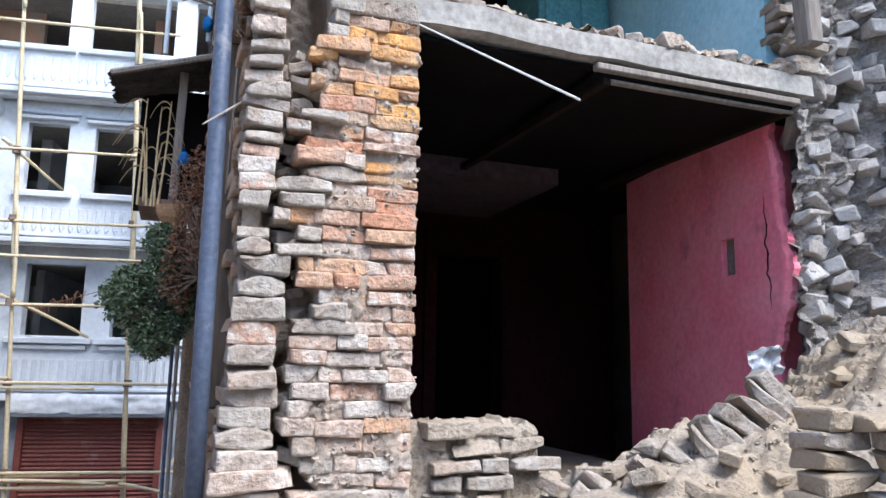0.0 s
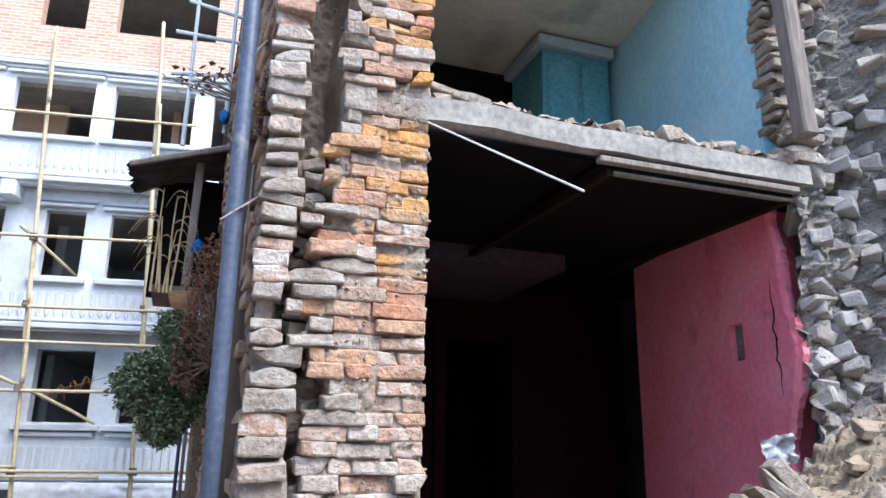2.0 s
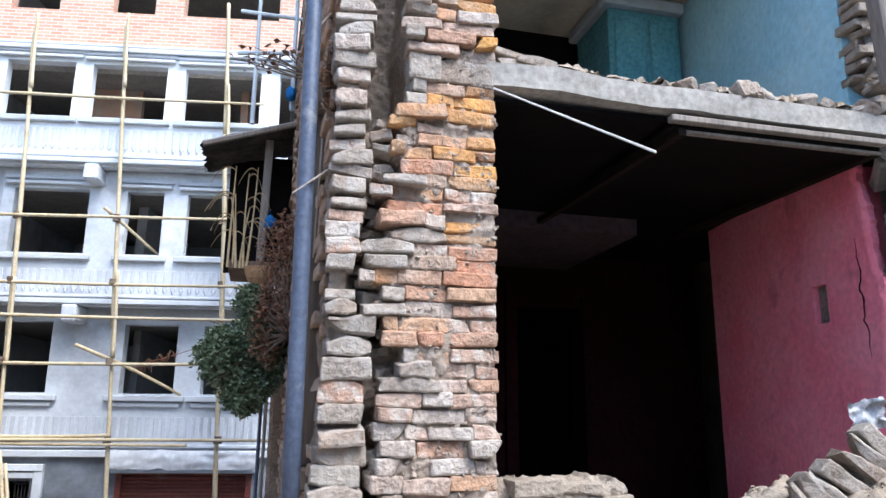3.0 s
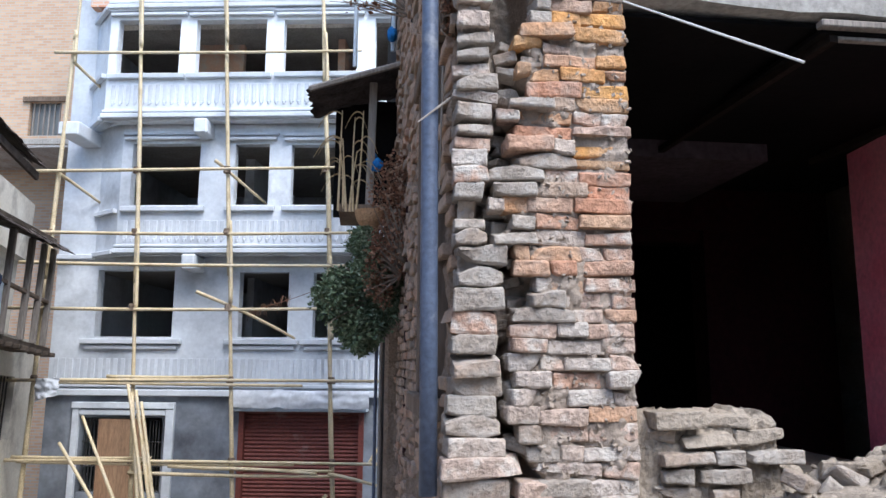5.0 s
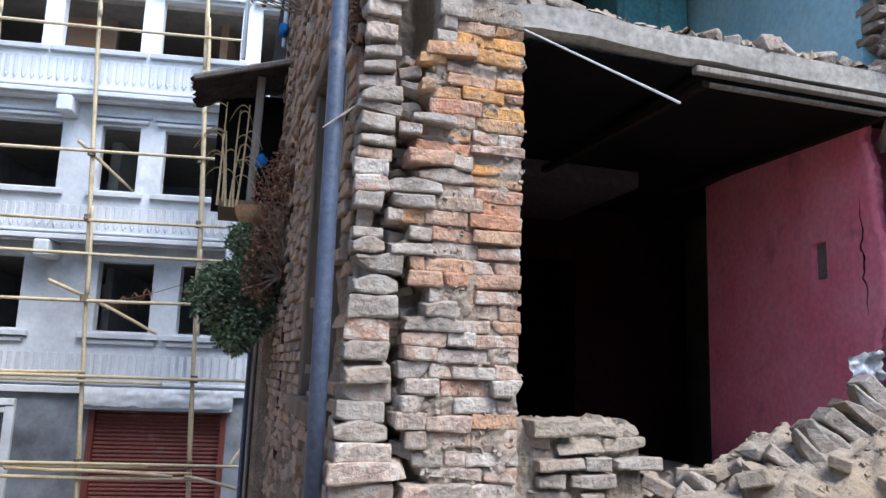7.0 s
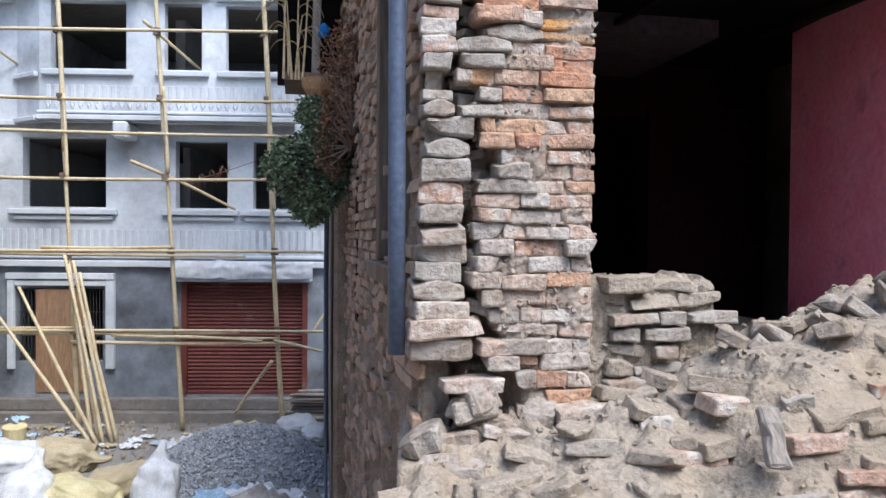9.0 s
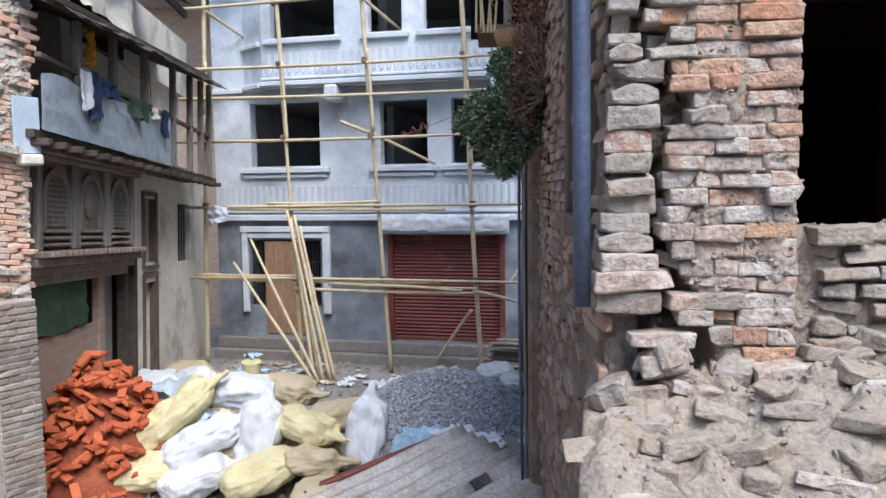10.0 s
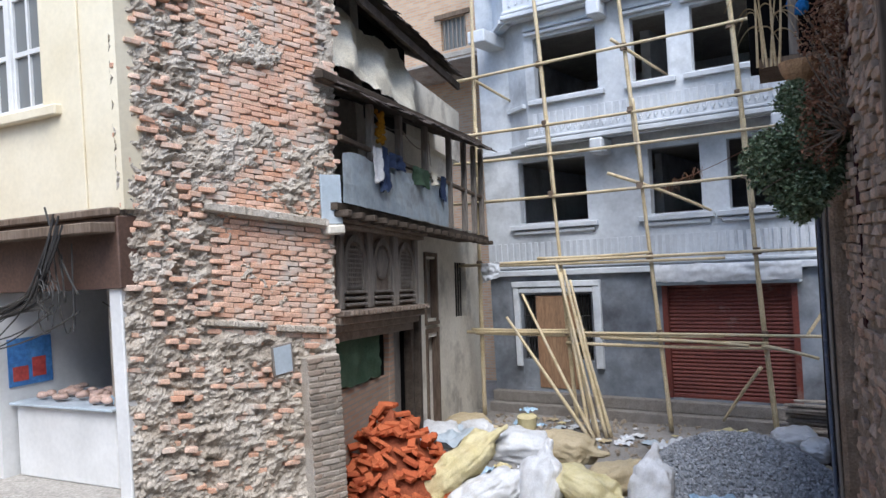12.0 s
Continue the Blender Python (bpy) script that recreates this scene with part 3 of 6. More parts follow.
def pink_end(u, v):
    z = 2.8 + (SLAB - 0.02 - 2.8) * v
    end = ladder(z, PINK_END) + 0.03 * fbm(0, 4, z, 0.25) + 0.012 * fbm(0, 9, z, 0.05)
    return Vector((0.012 * smooth(u, 0.8, 1.0) + 0.004 * fbm(u, 0, z, 0.2) * u, 0.30 + (end - 0.30) * u, z))


sheet(bm, pink_end, 14, 110)
bmesh.ops.recalc_face_normals(bm, faces=bm.faces[:])
bmesh.ops.solidify(bm, geom=bm.faces[:], thickness=0.05)
ppart("wall_pink_end", bm, pink, "ragged broken front end of the pink wall", "wall")
bm = bmesh.new()
edge = []
for i in range(26):
    f = i / 25
    y = 0.21 - 0.02 * f + 0.035 * noise.noise(Vector((i * 0.33, 0, 2))) + 0.018 * noise.noise(Vector((i * 1.1, 5, 2)))
    w = 0.0065 * math.sin(math.pi * (i + 0.7) / 26.4) * (1 + 0.5 * noise.noise(Vector((i * 0.8, 9, 0))))
    edge.append([bm.verts.new((-0.003, y - w, 4.52 - 0.66 * f)), bm.verts.new((-0.003, y + w, 4.52 - 0.66 * f))])
for a, b in zip(edge, edge[1:]):
    bm.faces.new((a[0], a[1], b[1], b[0]))
bmesh.ops.solidify(bm, geom=bm.faces[:], thickness=0.004)
ppart("wall_crack", bm, dark_void, "jagged crack running down the pink wall", "crack")
# back wall and door surround: depth shade painted as dark red
hpart("wall_back", pierced(bmesh.new(), -0.7, 2.9, 2.8, SLAB - 0.02, 3.0, 3.2, [(1.15, 1.75, 2.8, 4.5)]), dim_red, "red back wall with a doorway, room shade in its colour", "wall")
hpart("trim_doorway", boxes((1.05, 1.15, 2.95, 3.0, 2.8, 4.6), (1.75, 1.85, 2.95, 3.0, 2.8, 4.6), (1.05, 1.85, 2.95, 3.002, 4.602, 4.70)), dim_red, "red door surround, room shade in its colour", "trim")
# inner walls and ceiling carry the room's shade as a near-black colour
hpart("wall_beyond", boxes((-0.7, 2.9, 4.6, 4.7, 2.8, SLAB)), dark_void, "wall beyond the doorway, coloured black for its shade", "wall")
hpart("wall_front_inner", boxes((-0.10, -0.02, 0.7, 3.0, 2.8, SLAB - 0.02)), dark_void, "inner face of the street wall, room shade in its colour", "wall")
hpart("ceiling", boxes((-0.1, 2.9, 0.352, 4.6, SLAB - 0.02, SLAB + 0.10)), dark_void, "ceiling of the lower room, coloured near black for shade", "ceiling")
# panel painted dark in place of falling light
hpart("ceiling_lintel", boxes((0.0, 1.62, 1.72, 2.99, SLAB - 0.14, SLAB - 0.022)), dim_whitewash, "whitewashed ceiling panel at the back, its dimness in the colour", "ceiling panel")
# dark plate added where only shade lies under the slab
hpart("ceiling_front", boxes((0.0, 2.10, 0.06, 0.348, SLAB - 0.035, SLAB - 0.016)), dark_void, "near-black plate added as shade under the slab edge", "ceiling")
bm = bmesh.new()
box(bm, -0.05, 2.16, -0.02, 0.35, SLAB, SLAB + 0.11)
bmesh.ops.subdivide_edges(bm, edges=bm.edges[:], cuts=18, use_grid_fill=True)
for v in bm.verts:
    if v.co.y < 0.34:
        v.co += Vector((0, 0.022 * fbm(v.co.x, 0, v.co.z, 0.45, 2), 0.016 * fbm(v.co.x, v.co.y, 5, 0.4, 2)))
hpart("slab_edge", bm, concrete, "broken edge of the concrete floor slab", "slab")
bm = bmesh.new()
sheet(bm, lambda u, v: Vector((0.0 + 2.12 * u, 0.01 + 0.42 * v, SLAB + 0.10 + (0.06 + 0.05 * fbm(u * 7, v, 4, 0.5)) * math.sin(math.pi * min(1, v * 1.6 + 0.12)) ** 0.6 + 0.03 * fbm(u * 2.1, v * 0.4, 7, 0.06))), 130, 26)
hpart("floor_debris", bm, dust_earth, "ridge of mud and grit along the broken slab", "debris")
# loose ceiling boarding, battens and the hanging strip
boarding = thing("ceiling_boarding", "loosened dark board ceiling hanging under the slab", "ceiling board", "", HM)
# board coloured near black to hold the shade below the slab
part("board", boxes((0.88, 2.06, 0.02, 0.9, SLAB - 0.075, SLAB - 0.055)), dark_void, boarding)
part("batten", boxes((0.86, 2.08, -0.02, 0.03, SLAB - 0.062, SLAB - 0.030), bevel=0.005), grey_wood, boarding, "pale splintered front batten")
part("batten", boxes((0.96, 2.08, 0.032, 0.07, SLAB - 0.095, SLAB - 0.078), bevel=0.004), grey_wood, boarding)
# inner battens take a blackened colour for the shade around them
part("batten", boxes((0.0, 0.04, 0.0, 1.7, -0.02, 0.02), m=pose(0.92, 0.03, SLAB - 0.09, 0, 0, 2)), dim_wood, boarding)
part("batten", boxes((2.03, 2.08, 0.05, 1.9, SLAB - 0.10, SLAB - 0.06)), dim_wood, boarding)
bm = bmesh.new()
rod(bm, (0.718, 3.15, 4.955), (1.49, 3.30, 4.748), 0.004, 0.0065, 6)
tagged(part("hanging_strip", bm, paper_white), "thin pale strip dangling from the broken ceiling", "strip")
# upper blue room
ppart("wall_blue", boxes((0.0, 0.20, 0.12, 2.7, SLAB + 0.1, 7.1)), blue, "sky-blue distempered side wall of the upper room", "wall")
# upper room: wall colour stands in for missing light
hpart("wall_blue_back", boxes((-0.7, 2.8, 2.75, 2.9, SLAB + 0.1, 7.1)), dark_void, "back wall of the upper room, its shade in the colour", "wall")
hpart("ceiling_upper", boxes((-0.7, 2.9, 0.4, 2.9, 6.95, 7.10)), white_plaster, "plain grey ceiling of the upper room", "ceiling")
hpart("wall_upper_front", boxes((-0.10, -0.02, 0.7, 2.75, SLAB + 0.1, 6.95)), dark_void, "inner face of the upper street wall, shade in its colour", "wall")
hpart("floor_upper", boxes((-0.05, 2.14, 0.352, 2.75, SLAB + 0.102, SLAB + 0.14)), dust_earth, "dusty floor of the upper room", "floor")
cup = thing("cupboard", "tall teal painted wooden cupboard with a raised top", "cupboard", "", HM)
part("body", boxes((1.62, 2.26, 2.0, 2.6, SLAB + 0.14, 6.82), bevel=0.01), teal_paint, cup)
part("door", boxes((1.98, 2.22, 1.975, 2.0, SLAB + 0.2, 6.76), bevel=0.012), teal_paint, cup)
part("door", boxes((1.66, 1.94, 1.975, 2.0, SLAB + 0.2, 6.76), bevel=0.012), teal_paint, cup)
part("cornice", boxes((1.56, 2.28, 1.93, 2.65, 6.822, 6.92), bevel=0.015), zinc, cup, "scuffed pale cornice")
hpart("wall_close", boxes((-0.7, 3.6, 4.72, 4.85, 0, 9.0), (-0.64, -0.5, 0.7, 4.7, SLAB, 9.0), (3.5, 3.6, 0.9, 4.72, 0, 9.0), (-0.64, 3.6, 0.5, 4.85, 8.6, 8.75)), mud, "closing walls and roof of the ruined house", "wall")

# ---- broken street wall in section: bricks in two ragged leaves ----
pale_bricks = brick_set(brick_pale, n=12, seed=6, wear=0.0055, chip=0.024, cuts=3)
pale_halves = brick_set(brick_pale, l=0.11, n=10, seed=7, wear=0.0055, chip=0.022, cuts=2)
ochre_bricks = brick_set(brick_ochre, n=10, seed=8, wear=0.0055, chip=0.024, cuts=3)
ochre_halves = brick_set(brick_ochre, l=0.11, n=8, seed=9, wear=0.0055, chip=0.022, cuts=2)
old_bricks = brick_set(brick_old, n=12, seed=1, wear=0.0055, chip=0.024, cuts=3)
half_bricks = brick_set(brick_old, l=0.11, n=10, seed=2, wear=0.0055, chip=0.022, cuts=2)
grey_bricks = brick_set(brick_grey, n=12, seed=3, wear=0.0055, chip=0.024, cuts=3)
dark_bricks = brick_set(rubble_dark, h=0.065, n=10, seed=13, wear=0.012, chip=0.03)
dark_halves = brick_set(rubble_dark, l=0.13, h=0.075, n=10, seed=14, wear=0.014, chip=0.035)
earth_bricks = brick_set(dust_earth, h=0.06, n=10, seed=15, wear=0.010, chip=0.03)
earth_halves = brick_set(dust_earth, l=0.13, h=0.065, n=10, seed=16, wear=0.012, chip=0.03)
grey_halves = brick_set(brick_grey, l=0.12, h=0.06, n=10, seed=4, wear=0.0055, chip=0.022, cuts=2)
rng = random.Random(5)
stones = brick_set(brick_grey, l=0.16, w=0.13, h=0.12, n=8, seed=17, wear=0.014, chip=0.05, cuts=3)
# where the inner leaf breaks off, course by course, and the two edges of the outer leaf
RAGGED = [(2.3, -0.30), (2.91, -0.32), (2.99, -0.37), (3.06, -0.39), (3.13, -0.44), (3.21, -0.41), (3.27, -0.51), (3.38, -0.50), (3.43, -0.47), (3.5, -0.51), (3.6, -0.48), (3.68, -0.49), (3.73, -0.41), (3.81, -0.39), (3.86, -0.47), (3.92, -0.47), (3.98, -0.57), (4.05, -0.48), (4.1, -0.57), (4.17, -0.54), (4.23, -0.58), (4.29, -0.47), (4.36, -0.52), (4.42, -0.47), (4.47, -0.55), (4.53, -0.48), (4.58, -0.40), (4.63, -0.47), (4.72, -0.43), (4.77, -0.47), (4.85, -0.41), (4.95, -0.38), (5.2, -0.42), (5.5, -0.38), (6.5, -0.38)]
LEAF_IN = [(2.3, -0.50), (3.0, -0.52), (3.09, -0.51), (3.14, -0.42), (3.2, -0.52), (3.55, -0.535), (3.8, -0.52), (3.88, -0.48), (3.98, -0.585), (4.2, -0.575), (4.4, -0.55), (5.0, -0.55), (6.5, -0.52)]
LEAF_OUT = [(2.9, -0.75), (3.3, -0.73), (3.6, -0.705), (4.2, -0.70), (6.5, -0.70)]
bm = boxes((-0.66, -0.30, 0.50, 0.7, 0, 8), (-0.298, -0.012, 0.10, 0.7, 0, 8))


def section(u, v):
    """The mud face: almost flush with the bricks of the inner leaf, deep in the cleft, shallow on the outer leaf."""
    x, z = -0.69 + 0.68 * u, 0.5 + 7.3 * v
    edge = ladder(z, RAGGED)
    gap = smooth(x, edge - 0.01, edge + 0.04)
    leaf = 1 - smooth(x, ladder(z, LEAF_IN) - 0.05, ladder(z, LEAF_IN) - 0.01)
    deep = 0.40 if z > 4.80 else 0.15 + 0.14 * smooth(fbm(3, 0, z, 0.18, 2), -0.1, 0.15)
    smear = 0.014 * fbm(x, 0, z, 0.05) + 0.024 * fbm(x, 2, z, 0.17)
    hollow = 0.10 * smooth(z, 3.02, 2.96) * (1 if x < -0.5 else 0)
    return Vector((x, 0.006 * gap + (1 - gap) * (deep * (1 - leaf) + 0.035 * leaf) + smear + hollow, z))


sheet(bm, section, 90, 620)
wall_section = hpart("wall_street_end", bm, mud, "broken end of a thick brick wall in mud mortar", "wall", True)


def squeezed(l, d, h, length):
    return Matrix.Diagonal((1.03 * l / length, d, 1.04 * h / 0.055, 1))


z = 2.62
while z < 6.4:
    h = rng.uniform(0.052, 0.064) if z > 3.75 else rng.uniform(0.056, 0.072)
    if 4.97 < z < 5.03:
        h = 0.115
    left = ladder(z + h / 2, RAGGED) + rng.uniform(-0.012, 0.012)
    x = -0.004 + rng.uniform(-0.008, 0.006)
    tilt = rng.uniform(-1.2, 1.2)
    while x > left + 0.035:
        upright = h > 0.1
        short = rng.random() < 0.40 or x - left < 0.16
        l = rng.uniform(0.085, 0.13) if short or upright else rng.uniform(0.17, 0.235)
        if x - l < left + 0.05:
            l = max(0.06, min(0.24, x - left))
            short = l < 0.15
        last = x - l < left + 0.03
        washed = rng.random() < ladder(z, [(3.6, 0.95), (3.9, 0.7), (4.0, 0.35), (4.3, 0.4), (4.45, 0.2), (4.95, 0.25), (5.1, 0.7), (6.5, 0.7)])
        kind = (pale_halves if washed else half_bricks) if short else (pale_bricks if washed else old_bricks)
        if not upright and rng.random() < ladder(z, [(3.7, 0.0), (3.9, 0.10), (4.1, 0.25), (4.35, 0.30), (4.5, 0.66), (4.9, 0.66), (5.0, 0.3), (5.3, 0.3), (6.5, 0.1)]) * (0.55 if last else 1.0):
            kind = ochre_halves if short else ochre_bricks
        elif upright or (last and rng.random() < 0.5):
            kind = grey_halves if short else grey_bricks
        out = rng.gauss(0, 0.007) - (rng.uniform(0.0, 0.038) if last else 0) - (0.025 if z > 5.1 else 0)
        m = HM @ pose(x - l / 2, out + 0.046, z + h / 2 + rng.uniform(-.004, .004), rng.uniform(-4, 4), tilt + rng.gauss(0, 1.6), rng.gauss(0, 3.5) + (rng.uniform(-9, 9) if last else 0)) @ squeezed(l, rng.uniform(0.95, 1.25), h - rng.uniform(-0.001, 0.006), 0.12 if kind is grey_halves else 0.11 if short or upright else 0.21)
        if upright and short is False:
            m = m @ Matrix.Diagonal((1.9, 1, 1, 1))
        if rng.random() < 0.975:
            lay(rng.choice(kind), m, wall_section)
        x -= l + abs(rng.gauss(0.003, 0.005)) + (0.02 if upright else 0)
    z += h
crumbs = Pile()
for i in range(1100):
    z = rng.uniform(2.7, 5.9)
    edge = ladder(z, RAGGED)
    x = rng.uniform(edge, 0.0) if rng.random() < 0.8 else rng.uniform(-0.68, edge)
    face = -0.004 if x > edge + 0.02 else 0.06 + 0.2 * rng.random()
    crumbs.add(rng.choice(half_bricks), tumble(rng, x, face + 0.020 * fbm(x, 2, z, 0.17), z, 90) @ Matrix.Scale(rng.uniform(0.05, 0.36) ** 1.6, 4))
crumbs.done("mortar_crumbs", mud, wall_section).matrix_world = HM
# the outer leaf: thick grey bricks stacked singly, mud-smeared half way up
z = 3.00
while z < 6.4:
    h = rng.uniform(0.070, 0.092) if z < 3.9 else rng.uniform(0.054, 0.072)
    a, b = ladder(z, LEAF_OUT) + rng.uniform(-0.012, 0.012), ladder(z + h / 2, LEAF_IN) + rng.uniform(-0.02, 0.015)
    if not (3.96 < z < 4.16 and rng.random() < 0.55) and not 4.86 < z < 4.92:
        m = HM @ pose((a + b) / 2, 0.045 + rng.uniform(-0.025, 0.02), z + h / 2, rng.uniform(-4, 4), rng.gauss(0, 2.5), rng.uniform(-8, 8)) @ squeezed(b - a, 1.2, h + rng.uniform(-0.004, 0.006), 0.21)
        lay(rng.choice(pale_bricks if rng.random() < 0.4 else grey_bricks), m, wall_section)
    if rng.random() < 0.75 and z < 4.8:
        lay(rng.choice(grey_halves), HM @ pose(b + 0.05 + rng.uniform(-0.02, 0.03), 0.10 + rng.uniform(-0.04, 0.06), z + h / 2, rng.uniform(-15, 15), rng.uniform(-15, 15), rng.uniform(-40, 40)) @ Matrix.Scale(rng.uniform(0.6, 0.95), 4), wall_section)
    z += h
# tumbled stones at the wall's foot
for k in range(26):
    x, z = -0.72 + 0.66 * rng.random(), 2.40 + 0.052 * (k // 3) + rng.uniform(-0.02, 0.02)
    lay(rng.choice(stones), HM @ pose(x, -0.10 + 0.13 * (z - 2.40) / 0.45 + rng.uniform(-0.03, 0.03), z, rng.uniform(-30, 30), rng.uniform(-25, 25), rng.uniform(-40, 40)) @ Matrix.Diagonal((rng.uniform(0.7, 1.35), 1, rng.uniform(0.5, 0.95), 1)), wall_section, "stone")
for x, z, l in ((-0.50, 2.90, 0.24), (-0.38, 2.985, 0.13), (-0.40, 3.04, 0.15)):
    lay(rng.choice(pale_bricks), HM @ pose(x, 0.02, z, 2, 2, 4) @ squeezed(l, 1.1, 0.058, 0.21), wall_section)

# ---- street face of the ruined house, running away down the lane ----
bm = bmesh.new()
sheet(bm, lambda u, v: Vector((-0.685 + 0.03 * fbm(u * 5, v * 8, 0, 0.15), 0.10 + 5.1 * u, 8.2 * v)), 120, 160)
street_face = hpart("wall_street", bm, brown_mud, "rough eroded brick street wall seen edge-on", "wall")
pile = Pile()
mini = [worn_brick(0.21, 0.05, 0.055, 900 + i, 0.006, 0.02) for i in range(6)]
z = 0.9
while z < 7.5:
    y = 0.15 + rng.uniform(0, 0.2)
    while y < 5.1:
        if rng.random() < (0.35 if z < 2.9 else 0.7) and not (0.40 < y < 1.15 and 3.35 < z < 4.95):
            pile.add(rng.choice(mini), pose(-0.69 + rng.uniform(-0.02, 0.02), y, z, rng.uniform(-4, 4), 0, 90 + rng.uniform(-4, 4)))
        y += 0.225
    z += 0.068
pile.done("bricks", material("eroded_brick", [(0.40, 0.24, 0.16), (0.44, 0.30, 0.21), (0.36, 0.25, 0.18), (0.47, 0.35, 0.265)], fine=60, per="island", bump=0.7, stain=((0.26, 0.205, 0.155), 4.0, 0.45, 0.65)), street_face)
frame_w = thing("timber_window_frame", "old timber window frame set in the street wall", "window frame", "", HM)
part("jamb", boxes((-0.76, -0.66, 0.42, 0.50, 3.35, 4.95), bevel=0.008), old_wood, frame_w)
part("jamb", boxes((-0.76, -0.66, 1.05, 1.13, 3.35, 4.95), bevel=0.008), old_wood, frame_w)
part("lintel", boxes((-0.78, -0.66, 0.30, 1.25, 4.95, 5.05), bevel=0.008), old_wood, frame_w)
part("sill", boxes((-0.80, -0.66, 0.30, 1.25, 3.26, 3.35), bevel=0.008), old_wood, frame_w)
# solid dark plate standing for the shade inside the window
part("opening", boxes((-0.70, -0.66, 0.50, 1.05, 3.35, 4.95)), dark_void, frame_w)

# ---- rubble slope in front of the section ----
CREST = [(-0.3, 2.50), (0.0, 2.66), (0.4, 2.74), (0.75, 2.80), (1.10, 2.86), (1.32, 3.05), (1.7, 3.12), (2.0, 3.20), (2.4, 3.36), (2.8, 3.64), (3.2, 3.86), (4.5, 4.2)]


def mound(x, y):
    c = ladder(x, CREST)
    front = smooth(y, 1.95, 3.0) ** 0.8
    back = 1 - smooth(y, 3.5, 4.3)
    z = 1.75 + (c - 1.75) * front * (0.5 + 0.5 * back)
    z += 0.08 * fbm(x, y, 0, 0.45)
    # washed-out courses: ledges a brick high, broken and blurred along the slope
    level = z + 0.035 * fbm(x, y * 0.5, 6, 0.25) + 0.03 * math.sin(x * 2.3)
    step = math.floor(level / 0.082)
    ledge = (step + smooth(level / 0.082 - step, 0.45, 0.9)) * 0.082 - level
    worn = clamp(0.5 + 0.9 * fbm(x, y, 12, 0.35, 2), 0.15, 1.0)
    block = 0.018 * (noise.cell(Vector((x / 0.19 + 0.5 * (step % 2), step, 0))) - 0.5)
    return z + ledge * worn + block * worn + 0.030 * abs(fbm(x, y, 9, 0.2, 3)) + 0.010 * fbm(x, y, 3, 0.06)


bm = bmesh.new()
sheet(bm, lambda u, v: Vector((-0.06 + 4.6 * u, 1.5 + 2.9 * v, mound(-0.06 + 4.6 * u, 1.5 + 2.9 * v) if u > 0 else 0.5)), 340, 250)
heap = structure("ground_rubble", bm, dust_earth, "slope of dusty earth and broken brick", "rubble", True)
placed = 0
while placed < 45:
    x, y = rng.uniform(0.0, 3.4), rng.uniform(2.25, 3.3)
    kind = rng.random()
    me = rng.choice(earth_halves if kind < 0.35 else earth_bricks if kind < 0.7 else grey_halves if kind < 0.85 else grey_bricks)
    lay(me, pose(x, y, mound(x, y) - 0.034, rng.uniform(-28, 28), rng.uniform(-22, 22), rng.gauss(0, 35)) @ Matrix.Scale(rng.uniform(0.6, 1.25), 4), heap)
    placed += 1
# fallen courses still lying level in the slope, half buried
z = 1.98
while z < 3.0:
    x = -0.02 + rng.uniform(0, 0.15)
    while x < 2.1:
        short = rng.random() < 0.4
        l = (0.12 if short else 0.21) * rng.uniform(1.0, 1.2)
        xc = x + l / 2
        y = next((2.0 + 0.02 * i for i in range(60) if mound(xc, 2.0 + 0.02 * i) > z), None)
        if y is not None and rng.random() < 0.72:
            me = rng.choice((grey_halves if short else grey_bricks) if rng.random() < 0.55 else (pale_halves if short else pale_bricks))
            lay(me, pose(xc, y + 0.045 + rng.uniform(-0.03, 0.04), z - 0.01, rng.uniform(-9, 9) - 4, rng.uniform(-7, 7), rng.uniform(-14, 14)) @ Matrix.Diagonal((1.05, 1.4, 1.15, 1)), heap)
        x += l + rng.uniform(0.0, 0.08)
    z += 0.082
pile = Pile()
for i in range(70):
    x, y = rng.uniform(0.0, 3.5), rng.uniform(2.2, 3.35)
    pile.add(rng.choice(earth_bricks + earth_halves), pose(x, y, mound(x, y) - 0.012, rng.uniform(-20, 20), rng.uniform(-16, 16), rng.gauss(8, 30)) @ Matrix.Scale(rng.uniform(0.7, 1.25), 4))
for i in range(3200):
    x, y = rng.uniform(0.0, 3.6), rng.uniform(1.9, 3.6)
    pile.add(rng.choice(grey_halves), tumble(rng, x, y, mound(x, y) + 0.002, 90) @ Matrix.Scale(rng.uniform(0.05, 0.38) ** 1.7 * 1.2, 4))
tagged(pile.done("brick_fragments", dust_earth), "scattered brick crumbs on the rubble slope", "rubble")
# low remnant of wall under the opening, courses of whole bricks
remnant = tagged(lay(rng.choice(grey_bricks), HM @ pose(0.09, 0.02, 2.80), None, "wall_sill"), "low remnant of brick courses under the opening", "wall", "", "structure")
z = 2.66
while z < 3.29:
    x = 0.03 + rng.uniform(0, 0.06)
    end = ladder(z, [(2.6, 0.34), (2.9, 0.40), (3.05, 0.50), (3.15, 0.60), (3.3, 0.56)])
    while x + 0.09 < end:
        short = rng.random() < 0.35 or x + 0.15 > end
        l = 0.13 if short else 0.215
        lay(rng.choice((earth_halves if short else earth_bricks) if rng.random() < 0.55 else (grey_halves if short else grey_bricks)), HM @ pose(x + l / 2, 0.05 + rng.uniform(-0.03, 0.04), z, rng.uniform(-4, 4), rng.uniform(-4, 4), rng.uniform(-8, 8)) @ Matrix.Diagonal((rng.uniform(0.85, 1.0), 1.15, rng.uniform(0.95, 1.1), 1)), remnant)
        x += l + rng.uniform(0.0, 0.02)
    z += 0.070
